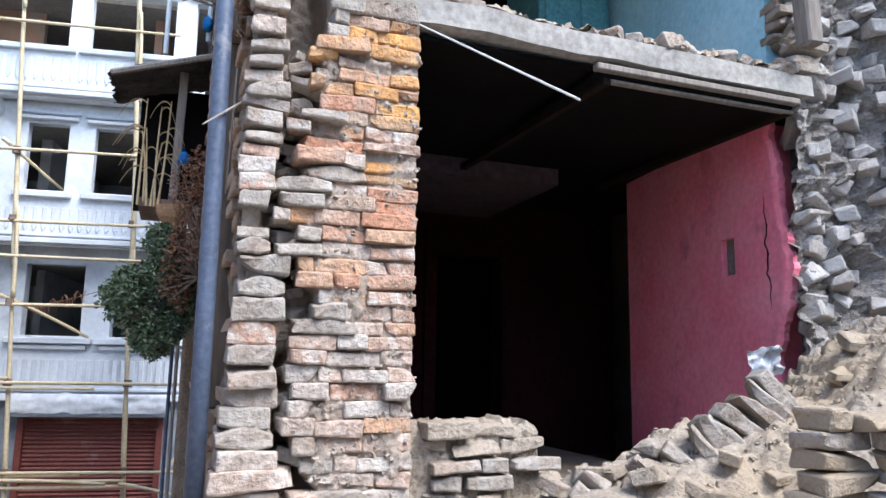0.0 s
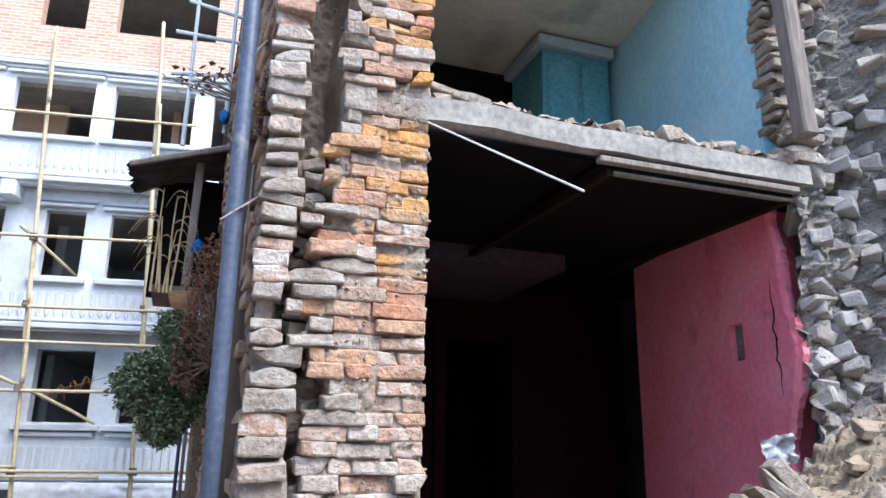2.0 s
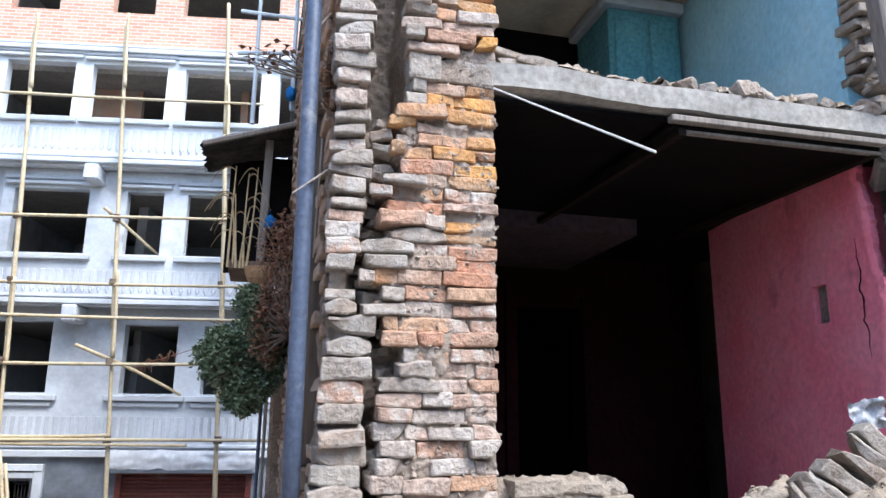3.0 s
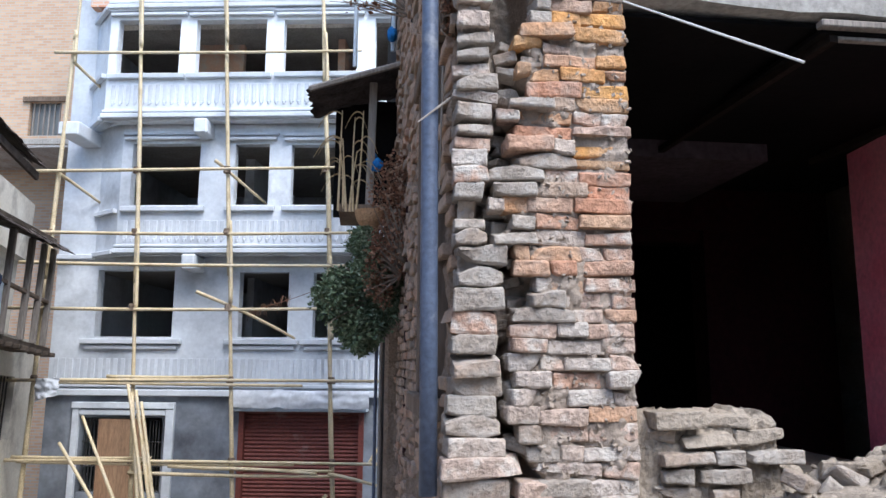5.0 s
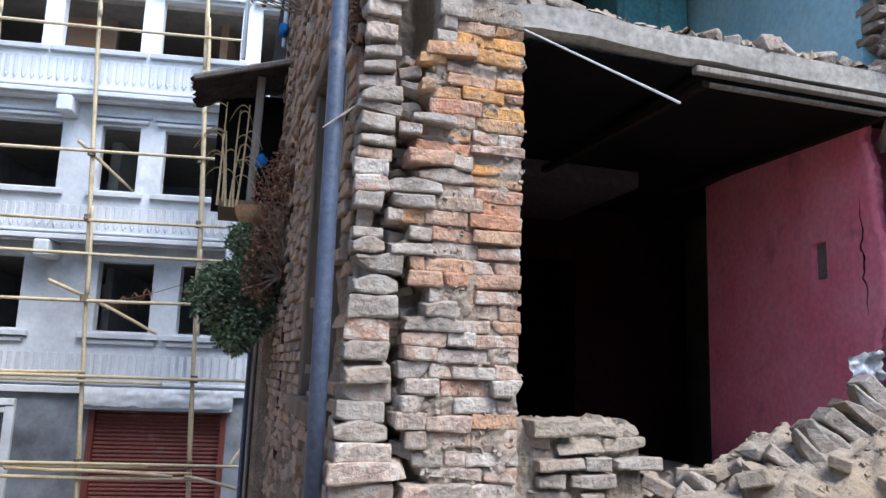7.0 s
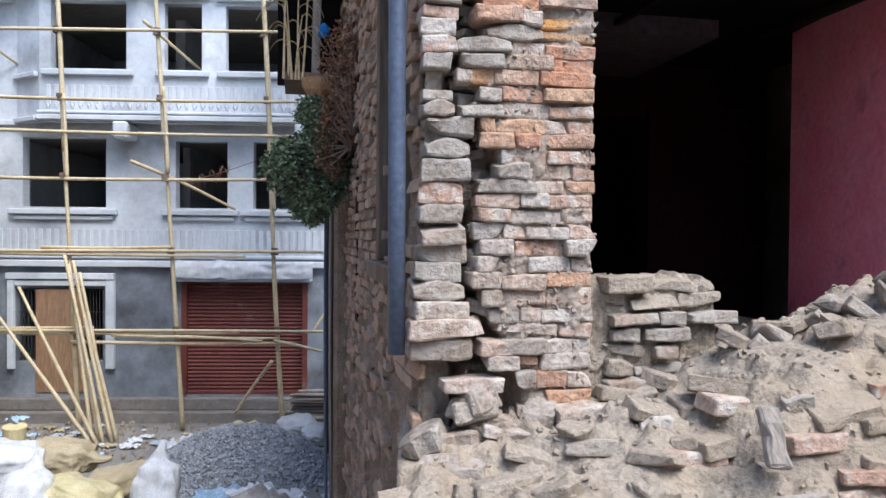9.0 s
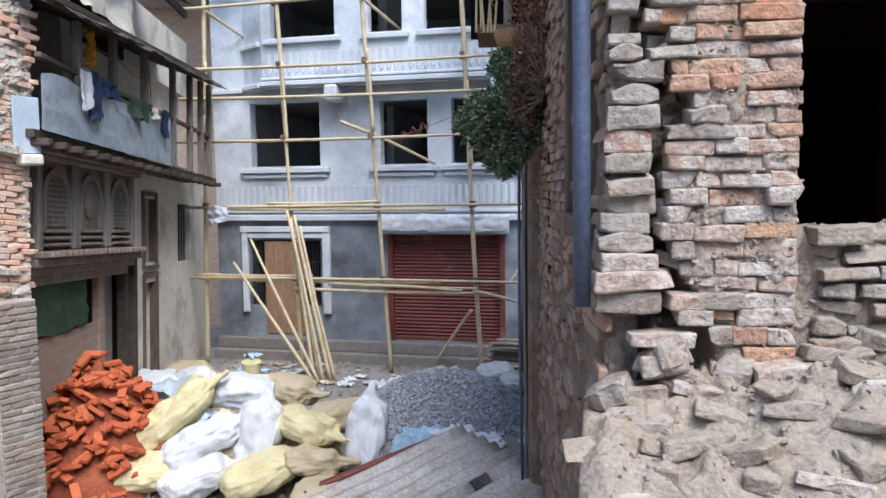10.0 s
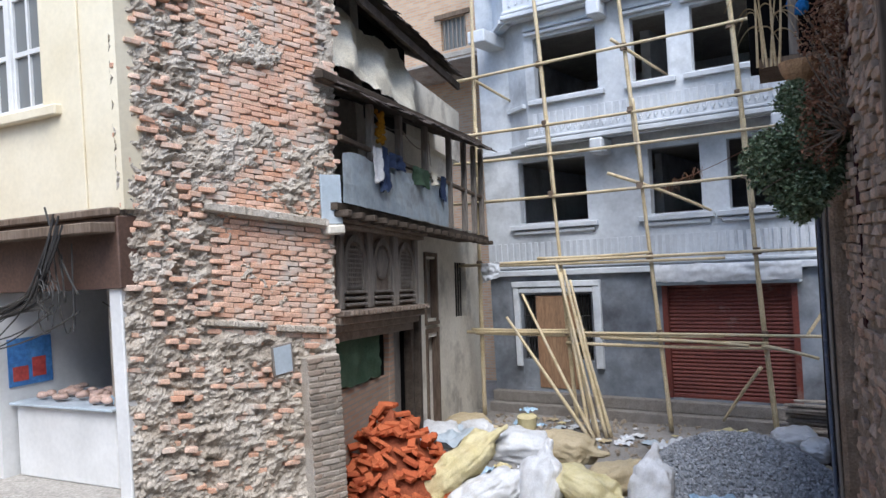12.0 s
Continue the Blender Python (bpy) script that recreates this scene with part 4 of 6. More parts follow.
for x, y, z, s, r in ((1.30, 3.16, 0.03, 0.9, 20), (1.48, 3.20, 0.05, 1.15, 50), (1.40, 3.14, 0.02, 0.6, 80), (1.80, 3.30, 0.05, 1.1, 15), (1.70, 3.26, 0.02, 0.8, 60)):
    ob = lay(rng.choice(grey_halves), pose(x, y, mound(x, y) + z, r, r * 0.6, r * 2) @ Matrix.Scale(s, 4), None, "brick_chunk")
    tagged(ob, "broken grey brick chunk on the rubble", "brick", "loose chunks")
bm = bmesh.new()
sheet(bm, lambda u, v: Vector((-0.01 + 0.58 * u, 0.035 + 0.02 * fbm(u * 4, v * 5, 3, 0.4) + 0.20 * smooth(v, 0.86, 1.0), 2.45 + 0.86 * min(1, v / 0.9) + 0.03 * fbm(u * 5, v * 2, 6, 0.5))), 40, 50)
core = part("mud_core", bm, dust_earth, remnant, "crumbling earth mortar between the courses")
core.matrix_world = HM
# a slumped stack of bricks still side by side
for k in range(8):
    ob = lay(rng.choice(grey_bricks), pose(1.88 + 0.072 * k, 3.14 + 0.020 * k + rng.uniform(-.02, .02), 3.16 + 0.040 * k + rng.uniform(-.015, .015), rng.uniform(-9, 9), 44 + rng.uniform(-9, 9), -22 + rng.uniform(-9, 9)) @ Matrix.Diagonal((1.02, 1.5, 1.3, 1)), None, "fallen_brick")
    tagged(ob, "dusty brick of a slumped leaning stack", "brick", "slumped stack")
bm = bmesh.new()
sheet(bm, lambda u, v: Vector((2.36 + 0.17 * u + 0.02 * fbm(u * 4, v * 4, 2), 3.42 + 0.05 * fbm(u * 2, v * 2, 5, 1.0, 2), 3.50 + 0.14 * v + 0.03 * u + 0.02 * fbm(u * 3, v * 2, 8, 1.0, 2))), 16, 16)
tagged(part("plastic_bag", bm, material("grey_film", [(0.30, 0.32, 0.35), (0.46, 0.48, 0.52)], scale=8, fine=40, rough=0.25, bump=0.6), None, "", True), "crumpled milky plastic bag caught in the rubble", "plastic bag")

# a leaning stub of coursed bricks standing in the slope
stub = tagged(lay(rng.choice(grey_bricks), pose(1.98, 2.42, 2.50, 0, 0, -11), None, "wall_stub"), "stub of dusty coursed bricks standing in the rubble", "wall", "", "structure")
for k in range(15):
    x = 0.05 * abs(math.sin(k * 1.9)) + 0.006 * k - 0.04
    while x < 0.75:
        l = rng.choice((0.12, 0.21, 0.21))
        lay(rng.choice((earth_halves if l < 0.2 else earth_bricks) if rng.random() < 0.5 else (grey_halves if l < 0.2 else grey_bricks)), pose(1.84, 2.42, 0, 0, 0, -11) @ pose(x + l / 2, 0.10 * (1 - smooth(x, 0.0, 0.3)) + rng.uniform(-0.03, 0.03), 2.46 + 0.066 * k + 0.04 * x, rng.uniform(-6, 6), rng.gauss(-3, 3), 25 * (1 - smooth(x, 0.0, 0.3)) + rng.uniform(-8, 8)) @ Matrix.Diagonal((1.0, 1.4, 1.12, 1)), stub)
        x += l + rng.uniform(0.0, 0.015)
bm = bmesh.new()
box(bm, -0.036, 0.036, -0.02, 0.02, -0.10, 0.10, m=pose(1.19, 2.60, 2.83, -28, 4, 8), bevel=0.010)
bmesh.ops.subdivide_edges(bm, edges=bm.edges[:], cuts=3, use_grid_fill=True)
for v in bm.verts:
    v.co += Vector((fbm(v.co.x, 0, v.co.z, 0.06), fbm(v.co.x, 3, v.co.z, 0.05), 0)) * 0.012
tagged(part("timber_stump", bm, grey_wood), "weathered grey timber end standing in the rubble", "timber")

# ---- broken party wall at the far side of the room ----
def party(x, z):
    y = 0.09 - 0.62 * smooth(x, 2.50, 3.15) * (1 - 0.2 * smooth(z, 4.6, 6.5))
    y -= 0.25 * (1 - smooth(z, 3.2, 4.2)) * smooth(x, 2.15, 2.7)
    return y + 0.10 * fbm(x, z, 1, 0.4)


bm = bmesh.new()
sheet(bm, lambda u, v: Vector((2.11 + 2.3 * u, party(2.11 + 2.3 * u, 2.4 + 6 * v) + 0.005 + 0.05 * fbm(u * 9, v * 20, 4, 0.5) + 0.025 * fbm(u * 40, v * 90, 4, 0.5), 2.4 + 6 * v)), 110, 260)
box(bm, 2.45, 3.5, 0.6, 0.9, 2.4, 8.4)
wall_party = hpart("wall_party", bm, mud_dark, "broken party wall of grey brick rubble in mud", "wall")
pile = Pile()
z, n = 2.9, 0
while z < 7.0:
    x = 2.22 + rng.uniform(0, 0.05)
    coursed = 0.35
    while x < 4.1:
        tidy = smooth(x, 2.6, 3.0)
        whole = rng.random() < 0.35 + 0.5 * tidy
        me = rng.choice((grey_bricks if whole else grey_halves) if rng.random() < tidy * 0.9 else (dark_bricks if whole else dark_halves))
        spin = 22 * (1 - tidy) + 4
        m = HM @ pose(x, party(x, z) + rng.uniform(-0.02, 0.06) * (1 - tidy) + rng.uniform(-0.02, 0.03), z + rng.uniform(-.03, .03) * (1 - tidy), rng.uniform(-spin, spin), rng.uniform(-spin, spin), -35 * tidy + rng.uniform(-2.4, 2.4) * spin) @ Matrix.Diagonal((rng.uniform(0.8, 1.2), 1.1, rng.uniform(0.95, 1.3), 1))
        if rng.random() < 0.62 + 0.33 * tidy and not (z > 5.05 and x < 2.2):
            if n < 300 and 3.0 < z < 5.6 and x < 3.2:
                lay(me, m, wall_party)
                n += 1
            else:
                pile.add(me, HM.inverted() @ m)
        x += rng.uniform(0.12, 0.20)
    z += 0.078
pile.done("bricks", material("dusty_brick_joined", [(0.32, 0.275, 0.23), (0.40, 0.35, 0.295), (0.36, 0.28, 0.215), (0.43, 0.385, 0.33)], fine=60, per="island", bump=0.8, stain=((0.40, 0.37, 0.33), 7.0, 0.4, 0.62)), wall_party)
# clean broken end of the blue wall, and the leaning post beside it
wall_end = tagged(lay(rng.choice(grey_bricks), PM @ pose(0.10, 0.08, 5.12), None, "wall_blue_end"), "toothed broken brick end of the blue wall", "wall", "", "structure")
z = 5.14
while z < 6.9:
    lay(rng.choice(grey_bricks), PM @ pose(0.10 + rng.uniform(-0.02, 0.03), 0.06 + rng.uniform(-0.05, 0.05) - 0.10 * (1 - smooth(z, 5.1, 5.5)), z, 0, rng.uniform(-2, 2), rng.uniform(-6, 6)) @ Matrix.Diagonal((1.0, 1.4, 0.95, 1)), wall_end)
    z += 0.060
bm = bmesh.new()
box(bm, -0.05, 0.05, -0.05, 0.05, 0, 1.7, m=pose(2.80, 3.42, 5.20, 0, -2.5, 9), bevel=0.012)
tagged(part("timber_post", bm, grey_wood), "weathered grey timber post leaning in the rubble", "post")
# debris along the broken slab edge
for i in range(46):
    x = rng.uniform(0.05, 2.1)
    s = rng.uniform(0.3, 0.6) if x < 0.9 else rng.uniform(0.35, 1.0)
    ob = lay(rng.choice(stones), HM @ pose(x, rng.uniform(0.02, 0.24), SLAB + 0.105 + 0.04 * s, rng.uniform(-40, 40), rng.uniform(-40, 40), rng.uniform(0, 360)) @ Matrix.Scale(s, 4), None, "rubble_lump")
    tagged(ob, "lump of mud and brick on the slab edge", "rubble", "lumps on the slab")
for x, z, w in ((0.10, 5.14, 0.20), (0.22, 5.17, 0.24), (0.08, 5.20, 0.16)):
    ob = lay(rng.choice(grey_bricks), HM @ pose(x, 0.10, z, 4, 5, 10), None, "rubble_lump")
    tagged(ob, "dusty whole brick lying on the slab edge", "rubble", "lumps on the slab")
# ---- drain pipe ----
bm = bmesh.new()
rod(bm, (-0.055, 3.10, 3.02), (-0.075, 3.14, 6.9), 0.034, 0.034, 20, 0.0, 6)
tagged(part("drain_pipe", bm, pipe_blue, None, "", True), "grey-blue plastic drain pipe against the broken wall", "pipe")
bm = bmesh.new()
for a, b in (((0.02, 3.15, 4.55), (-0.10, 3.0, 4.40)), ((-0.02, 3.3, 4.75), (-0.03, 3.25, 4.2)), ((0.0, 3.2, 5.3), (-0.06, 3.1, 5.15))):
    rod(bm, a, b, 0.006, 0.003, 5)
tagged(part("splinters", bm, grey_wood), "splintered laths sticking out of the wall", "splinters", "", "stuff")

# ---- exposed party wall of the cream house ----
LM = Matrix.Translation((-6.41, 4.55, -0.12)) @ Matrix.Rotation(math.atan2(0.95, 0.33), 4, "Z")


def wall_end_x(z):
    return ladder(z, [(0.6, 1.98), (3.5, 2.14), (4.5, 2.21), (6.5, 2.34), (9.0, 2.42)])


TILT_LEFT = 0.15


def coat(x, z):
    """How far the mortar stands back from the bricks: thick and lumpy at both ends and low down."""
    z += TILT_LEFT * (x - 1.2)
    rough = max(1 - smooth(x, 0.55, 0.8), smooth(x, 1.98, 2.12) * (1 if z < 5.2 else 0.35), 1 - smooth(z, 2.75, 2.95), (1 - smooth(abs(z - 4.75), 0.25, 0.5)) * 0.9)
    rough = max(rough, 0.8 * smooth(fbm(x, 3, z * 1.4, 0.45), 0.06, 0.28))
    y = 0.020 - 0.036 * rough
    tooth = 0.05 * smooth(fbm(x * 0.6, 5, z, 0.09, 2), -0.05, 0.2) * (1 - smooth(abs(x - 0.45), 0.12, 0.25))
    return y + tooth - (0.040 * fbm(x * 0.8, 0, z * 1.15, 0.10) + 0.045 * fbm(x, 7, z, 0.5)) * (0.20 + rough)


bm = bmesh.new()


def left_face(u, v):
    z = 0.6 + 8.4 * v
    x = -0.17 + (wall_end_x(z) + 0.15) * u
    return Vector((x, coat(x, z), z))


sheet(bm, left_face, 140, 420)
box(bm, -0.17, 1.95, 0.12, 0.6, 0, 9.0)
mortar_grey = material("grey_mortar", [(0.38, 0.32, 0.255), (0.48, 0.425, 0.355), (0.56, 0.51, 0.45)], scale=3, fine=60, bump=1.0, far=0.02)
left_core = structure("wall_left", bm, mortar_grey, "exposed party wall of patched brick and grey mortar", "wall")
left_core.matrix_world = LM
rw = random.Random(11)
wall_bricks = [worn_brick(0.21, 0.07, 0.050, 700 + i, 0.005, 0.016, 2) for i in range(8)]
for me in wall_bricks:
    me.materials.append(brick_wall_piece)
pile = Pile()
z, count, course = 0.9, 0, 0
while z < 8.8:
    x = rw.uniform(-0.19, -0.15) + (0.11 if course % 2 else 0)
    while x < wall_end_x(z) - 0.12:
        rough_zone = x < 0.62 or x > 1.95 or z < 2.85
        depth = rw.uniform(-0.045, 0.05) if rough_zone else rw.uniform(-0.006, 0.018)
        k = 4 if rough_zone else 1
        if rw.random() < ((0.5 if z < 2.85 else 0.62) if rough_zone else 0.985):
            m = pose(x + 0.105, 0.015 + depth, z - TILT_LEFT * (x - 1.1) + 0.008 * math.sin(x * 3.1 + z * 2) + rw.uniform(-.004, .004), rw.uniform(-2, 2) * k, 7.4 + rw.uniform(-0.8, 0.8) * k, rw.uniform(-2, 2) * k) @ Matrix.Diagonal((rw.uniform(0.35, 0.95) if rough_zone else rw.uniform(0.92, 1.02), 1, rw.uniform(0.92, 1.12), 1))
            if 3.0 < z < 4.0 and 0.5 < x < 2.1 and count < 290:
                lay(rw.choice(wall_bricks), LM @ m, left_core)
                count += 1
            else:
                pile.add(rw.choice(wall_bricks), m)
        x += rw.uniform(0.210, 0.222)
    z += 0.056
    course += 1
pile.done("bricks", brick_wall, left_core)
for x0, x1, z0, z1, d in ((0.62, 2.02, 4.10, 4.19, 0.14), (0.55, 1.25, 2.93, 2.99, 0.07), (1.35, 1.95, 2.90, 2.97, 0.07)):
    bm = bmesh.new()
    sheet(bm, lambda u, v: Vector((x0 + (x1 - x0) * u, 0.03 - (d + 0.03) * v + 0.02 * fbm(u * 9, v * 3, z0, 0.5), z1 + 0.02 * fbm(u * 9, v * 3, x0, 0.5) - 0.02 * v - TILT_LEFT * (x0 + (x1 - x0) * u - 1.2))), 40, 6)
    sheet(bm, lambda u, v: Vector((x0 + (x1 - x0) * u, 0.03 - (d + 0.03) * v + 0.02 * fbm(u * 9, v * 3, z0, 0.5), z0 - 0.03 * (1 - v) + 0.012 * fbm(u * 9, v, 2, 0.5) - TILT_LEFT * (x0 + (x1 - x0) * u - 1.2))), 40, 6)
    sheet(bm, lambda u, v: Vector((x0 + (x1 - x0) * u, -d + 0.02 * fbm(u * 9, 3, z0, 0.5), z0 + (z1 - 0.02 - z0) * v + 0.02 * fbm(u * 9, 3, x0, 0.5) * v - TILT_LEFT * (x0 + (x1 - x0) * u - 1.2))), 40, 2)
    ob = part("mortar_ledge", bm, mortar_grey)
    ob.parent = left_core
    ob.matrix_world = LM
# low grey brick pier, framed print and metal plate on that wall
sooty_brick = material("sooty_pier_brick", [(0.24, 0.205, 0.17), (0.32, 0.27, 0.22), (0.29, 0.22, 0.17), (0.36, 0.315, 0.27)], fine=50, per="island", bump=0.8, stain=((0.15, 0.135, 0.115), 2.0, 0.5, 0.7))
pier = structure("wall_pier", boxes((1.62, 2.02, -0.20, 0.0, 0, 2.55), bevel=0.01), mortar_grey, "low sooty grey brick pier at the wall's end", "pier")
pier.matrix_world = LM
pile = Pile()
z = 0.4
while z < 2.53:
    x = 1.62 - (0.10 if int(z / 0.066) % 2 else 0.0)
    while x < 2.0:
        a, b = max(1.62, x), min(2.02, x + rw.uniform(0.19, 0.22))
        if b - a > 0.04:
            pile.add(rw.choice(wall_bricks), pose((a + b) / 2, -0.178 + rw.uniform(-0.006, 0.006), z, rw.uniform(-2, 2), rw.uniform(-1, 1), rw.uniform(-2, 2)) @ Matrix.Diagonal(((b - a - 0.006) / 0.21, 1, 1, 1)))
        x = b + 0.004 if b < 2.02 else 3
    z += 0.066
pile.done("bricks", sooty_brick, pier)
pic = thing("framed_print", "small faded print in a grey wooden frame on the broken wall", "picture", "", LM @ pose(1.40, -0.06, 2.56, 8, -6, 0))
part("frame", boxes((-0.12, 0.12, -0.012, 0.012, -0.17, 0.17), bevel=0.004), grey_wood, pic)
part("print", boxes((-0.10, 0.10, -0.018, -0.0125, -0.15, 0.15)), zinc, pic, "pale blue print")
ob = tagged(part("metal_plate", boxes((1.96, 2.22, -0.10, -0.07, 4.00, 4.56), bevel=0.005), zinc), "grey-blue metal sheet at the wall's corner", "metal sheet")
ob.matrix_world = LM
ob = tagged(part("stone_block", boxes((2.00, 2.22, -0.16, 0.0, 3.88, 3.99), bevel=0.02), white_plaster), "pale stone block under the metal sheet", "stone")
ob.matrix_world = LM

# ---- cream house with a shop, its front along the lane ----
CM = Matrix.Translation((-6.465, 4.39, -0.12)) @ Matrix.Rotation(math.atan2(-0.1, -1.0), 4, "Z")
cream_house = thing("cream_house", "cream-painted house with a small open shop below", "house", "", CM)


def pc(name, bm, mat, label="", under=None, smooth_faces=False):
    return part(name, bm, mat, under or cream_house, label, smooth_faces)


pc("wall", pierced(bmesh.new(), -0.10, 5.0, 4.2, 9.5, -0.25, 0.0, [(1.02, 2.2, 5.32, 7.2)]), cream)
pc("plaster_band", boxes((0.40, 0.92, 0.0, 0.025, 4.225, 9.5), bevel=0.006), cream)
pc("moulding", boxes((0.7, 2.5, 0.0, 0.10, 5.20, 5.31), bevel=0.015), cream, "cream window sill")
pc("moulding", boxes((-0.05, 5.0, 0.0, 0.14, 4.14, 4.22), bevel=0.015), old_wood)
win = pc("window", boxes((1.02, 1.08, -0.14, -0.04, 5.32, 7.2), (2.14, 2.2, -0.14, -0.04, 5.32, 7.2), (1.58, 1.66, -0.14, -0.04, 5.32, 7.2), bevel=0.005), paper_white, "white painted wooden casement")
glass = bpy.data.materials.new("window_glass")
glass.use_nodes = True
gb = glass.node_tree.nodes["Principled BSDF"]
gb.inputs["Base Color"].default_value, gb.inputs["Roughness"].default_value, gb.inputs["Metallic"].default_value = (0.16, 0.17, 0.17, 1), 0.12, 0.0
for x0 in (1.08, 1.66):
    for zc in (5.38, 5.98, 6.58):
        for xc in (0.0, 0.25):
            pc("pane", boxes((x0 + xc + 0.03, x0 + xc + 0.22, -0.11, -0.10, zc, zc + 0.55)), glass, "", win)
    for zc in (5.34, 5.93, 6.53, 7.14):
        pc("glazing_bar", boxes((x0, x0 + 0.50, -0.12, -0.07, zc, zc + 0.05)), paper_white, "", win)
    for xc in (0.0, 0.22, 0.47):
        pc("glazing_bar", boxes((x0 + xc, x0 + xc + 0.03, -0.122, -0.072, 5.36, 7.16)), paper_white, "", win)
pc("back_wall", boxes((-0.1, 5.0, -4.2, -4.0, 0, 9.5)), white_plaster)
pc("pillar", boxes((0.0, 0.17, -0.25, 0.02, 0.9, 3.75), bevel=0.012), paper_white, "flaking white painted shop pier")
pc("lintel", boxes((-0.06, 5.0, -0.25, 0.06, 3.45, 4.14), bevel=0.01), brown_paint, "dark brown timber lintel")
pc("awning", boxes((-0.04, 5.0, 0.06, 0.34, 3.98, 4.08), bevel=0.01), old_wood, "worn brown timber awning")
pc("shop_wall", boxes((0.10, 2.05, -3.2, -3.1, 1.44, 3.45)), white_plaster, "white shop wall")
pc("shop_wall", boxes((2.05, 2.20, -3.2, 0.0, 1.44, 3.45)), paper_white, "white shop wall")
pc("wall", boxes((2.20, 5.0, -0.25, 0.0, 0.9, 3.45)), cream)
pc("shop_wall", boxes((0.0, 0.10, -3.2, -0.26, 1.4, 3.45)), paper_white, "white shop wall")
pc("shop_ceiling", boxes((0.0, 5.0, -3.2, -0.26, 3.46, 3.60)), dark_wood)
pc("doorstep", boxes((-0.05, 5.0, -3.2, 0.40, 1.22, 1.44), bevel=0.02), concrete)
counter = thing("shop_counter", "white sweet-shop counter box with a flat top", "counter", "", CM)
part("body", boxes((0.40, 2.00, -0.95, -0.15, 1.44, 2.22), bevel=0.012), paper_white, counter)
part("top", boxes((0.36, 2.03, -1.0, -0.08, 2.222, 2.25), bevel=0.006), zinc, counter)
rg = random.Random(8)
for i in range(34):
    bm = bmesh.new()
    bmesh.ops.create_icosphere(bm, subdivisions=2, radius=rg.uniform(0.035, 0.065))
    for v in bm.verts:
        v.co = Vector((v.co.x * 1.3, v.co.y, v.co.z * 0.7)) * (1 + 0.25 * fbm(v.co.x + i, v.co.y, v.co.z, 0.05))
    ob = part("goods_lump", bm, material("pale_goods", [(0.55, 0.36, 0.28), (0.66, 0.48, 0.40)], scale=20, fine=60, rough=0.5, bump=0.2) if i == 0 else bpy.data.materials["pale_goods"], None, "", True)
    ob.matrix_world = CM @ pose(rg.uniform(0.55, 1.8), rg.uniform(-0.8, -0.2), 2.29 + rg.uniform(0, 0.03), 0, 0, rg.uniform(0, 360))
    tagged(ob, "pale pinkish lump of goods on the counter", "goods", "goods on the counter")
bm = bmesh.new()
rod(bm, (0, 0, 0), (0, 0, 0.09), 0.10, 0.13, 16)
ob = tagged(part("bowl", bm, plastic_blue), "teal plastic bowl on the counter", "bowl")
ob.matrix_world = CM @ pose(0.52, -0.35, 2.25)
poster = thing("poster", "blue and red printed poster on the shop wall", "poster", "", CM @ pose(2.04, -0.36, 2.66, 0, 0, 90) @ Matrix.Scale(0.8, 4))
poster_blue = material("poster_blue", [(0.05, 0.16, 0.45), (0.10, 0.28, 0.58)], scale=6, fine=20, rough=0.4, bump=0)
poster_red = material("poster_red", [(0.45, 0.06, 0.06), (0.55, 0.12, 0.10)], scale=6, fine=20, rough=0.4, bump=0)
part("sheet", boxes((-0.32, 0.32, 0.0, 0.01, -0.32, 0.34)), poster_blue, poster)
part("print", boxes((-0.22, -0.02, 0.01, 0.014, -0.22, 0.05)), poster_red, poster, "red printed patch")
part("print", boxes((0.04, 0.26, 0.01, 0.014, -0.25, -0.05)), poster_red, poster, "red printed patch")
for x, z, s in ((0.55, 2.45, 0.14), (0.8, 2.4, 0.10), (0.62, 3.0, 0.12)):
    bm = bmesh.new()
    rod(bm, (0, 0, 0), (0, 0, s), s * 0.55, s * 0.35, 12)
    ob = tagged(part("jar", bm, iron), "dark jar in the shop", "jar", "dark jars")
    ob.matrix_world = CM @ pose(x, -2.9, z - 0.15)
shelf = tagged(part("shelf", boxes((0.3, 1.1, -3.09, -2.75, 2.22, 2.26)), old_wood), "dark wooden shelf on the shop wall", "shelf")
shelf.matrix_world = CM
rack = thing("shop_rack", "dark wooden rack against the shop's side wall", "rack", "", CM)
for z in (1.9, 2.4, 2.9, 3.3):
    part("rack_shelf", boxes((0.11, 0.50, -2.9, -1.0, z, z + 0.03)), dark_wood, rack)
for y in (-2.9, -1.96, -1.04):
    part("rack_side", boxes((0.11, 0.50, y, y + 0.04, 1.44, 3.42)), dark_wood, rack)
part("rack_back", boxes((0.103, 0.109, -2.9, -1.0, 1.44, 3.42)), dark_wood, rack)
knot = CM @ Vector((0.92, 0.30, 3.42))
for k in range(11):
    bm = bmesh.new()
    j = Vector((rg.gauss(0, 0.05), rg.gauss(0, 0.03), rg.gauss(0, 0.05)))
    wire(bm, sag(CM @ Vector((0.42 + rg.gauss(0, 0.04), 0.34, 4.12 + rg.gauss(0, 0.05))), knot + j, rg.uniform(0.0, 0.08)), rg.uniform(0.008, 0.014))
    wire(bm, sag(knot + j, CM @ Vector((1.75 + rg.gauss(0, 0.1), 0.30, 3.22 + rg.gauss(0, 0.05))), rg.uniform(0.0, 0.08)), rg.uniform(0.008, 0.014))
    tagged(part("cable", bm, iron), "thick black cable bundle strung over the shop front", "cable", "shop cables")
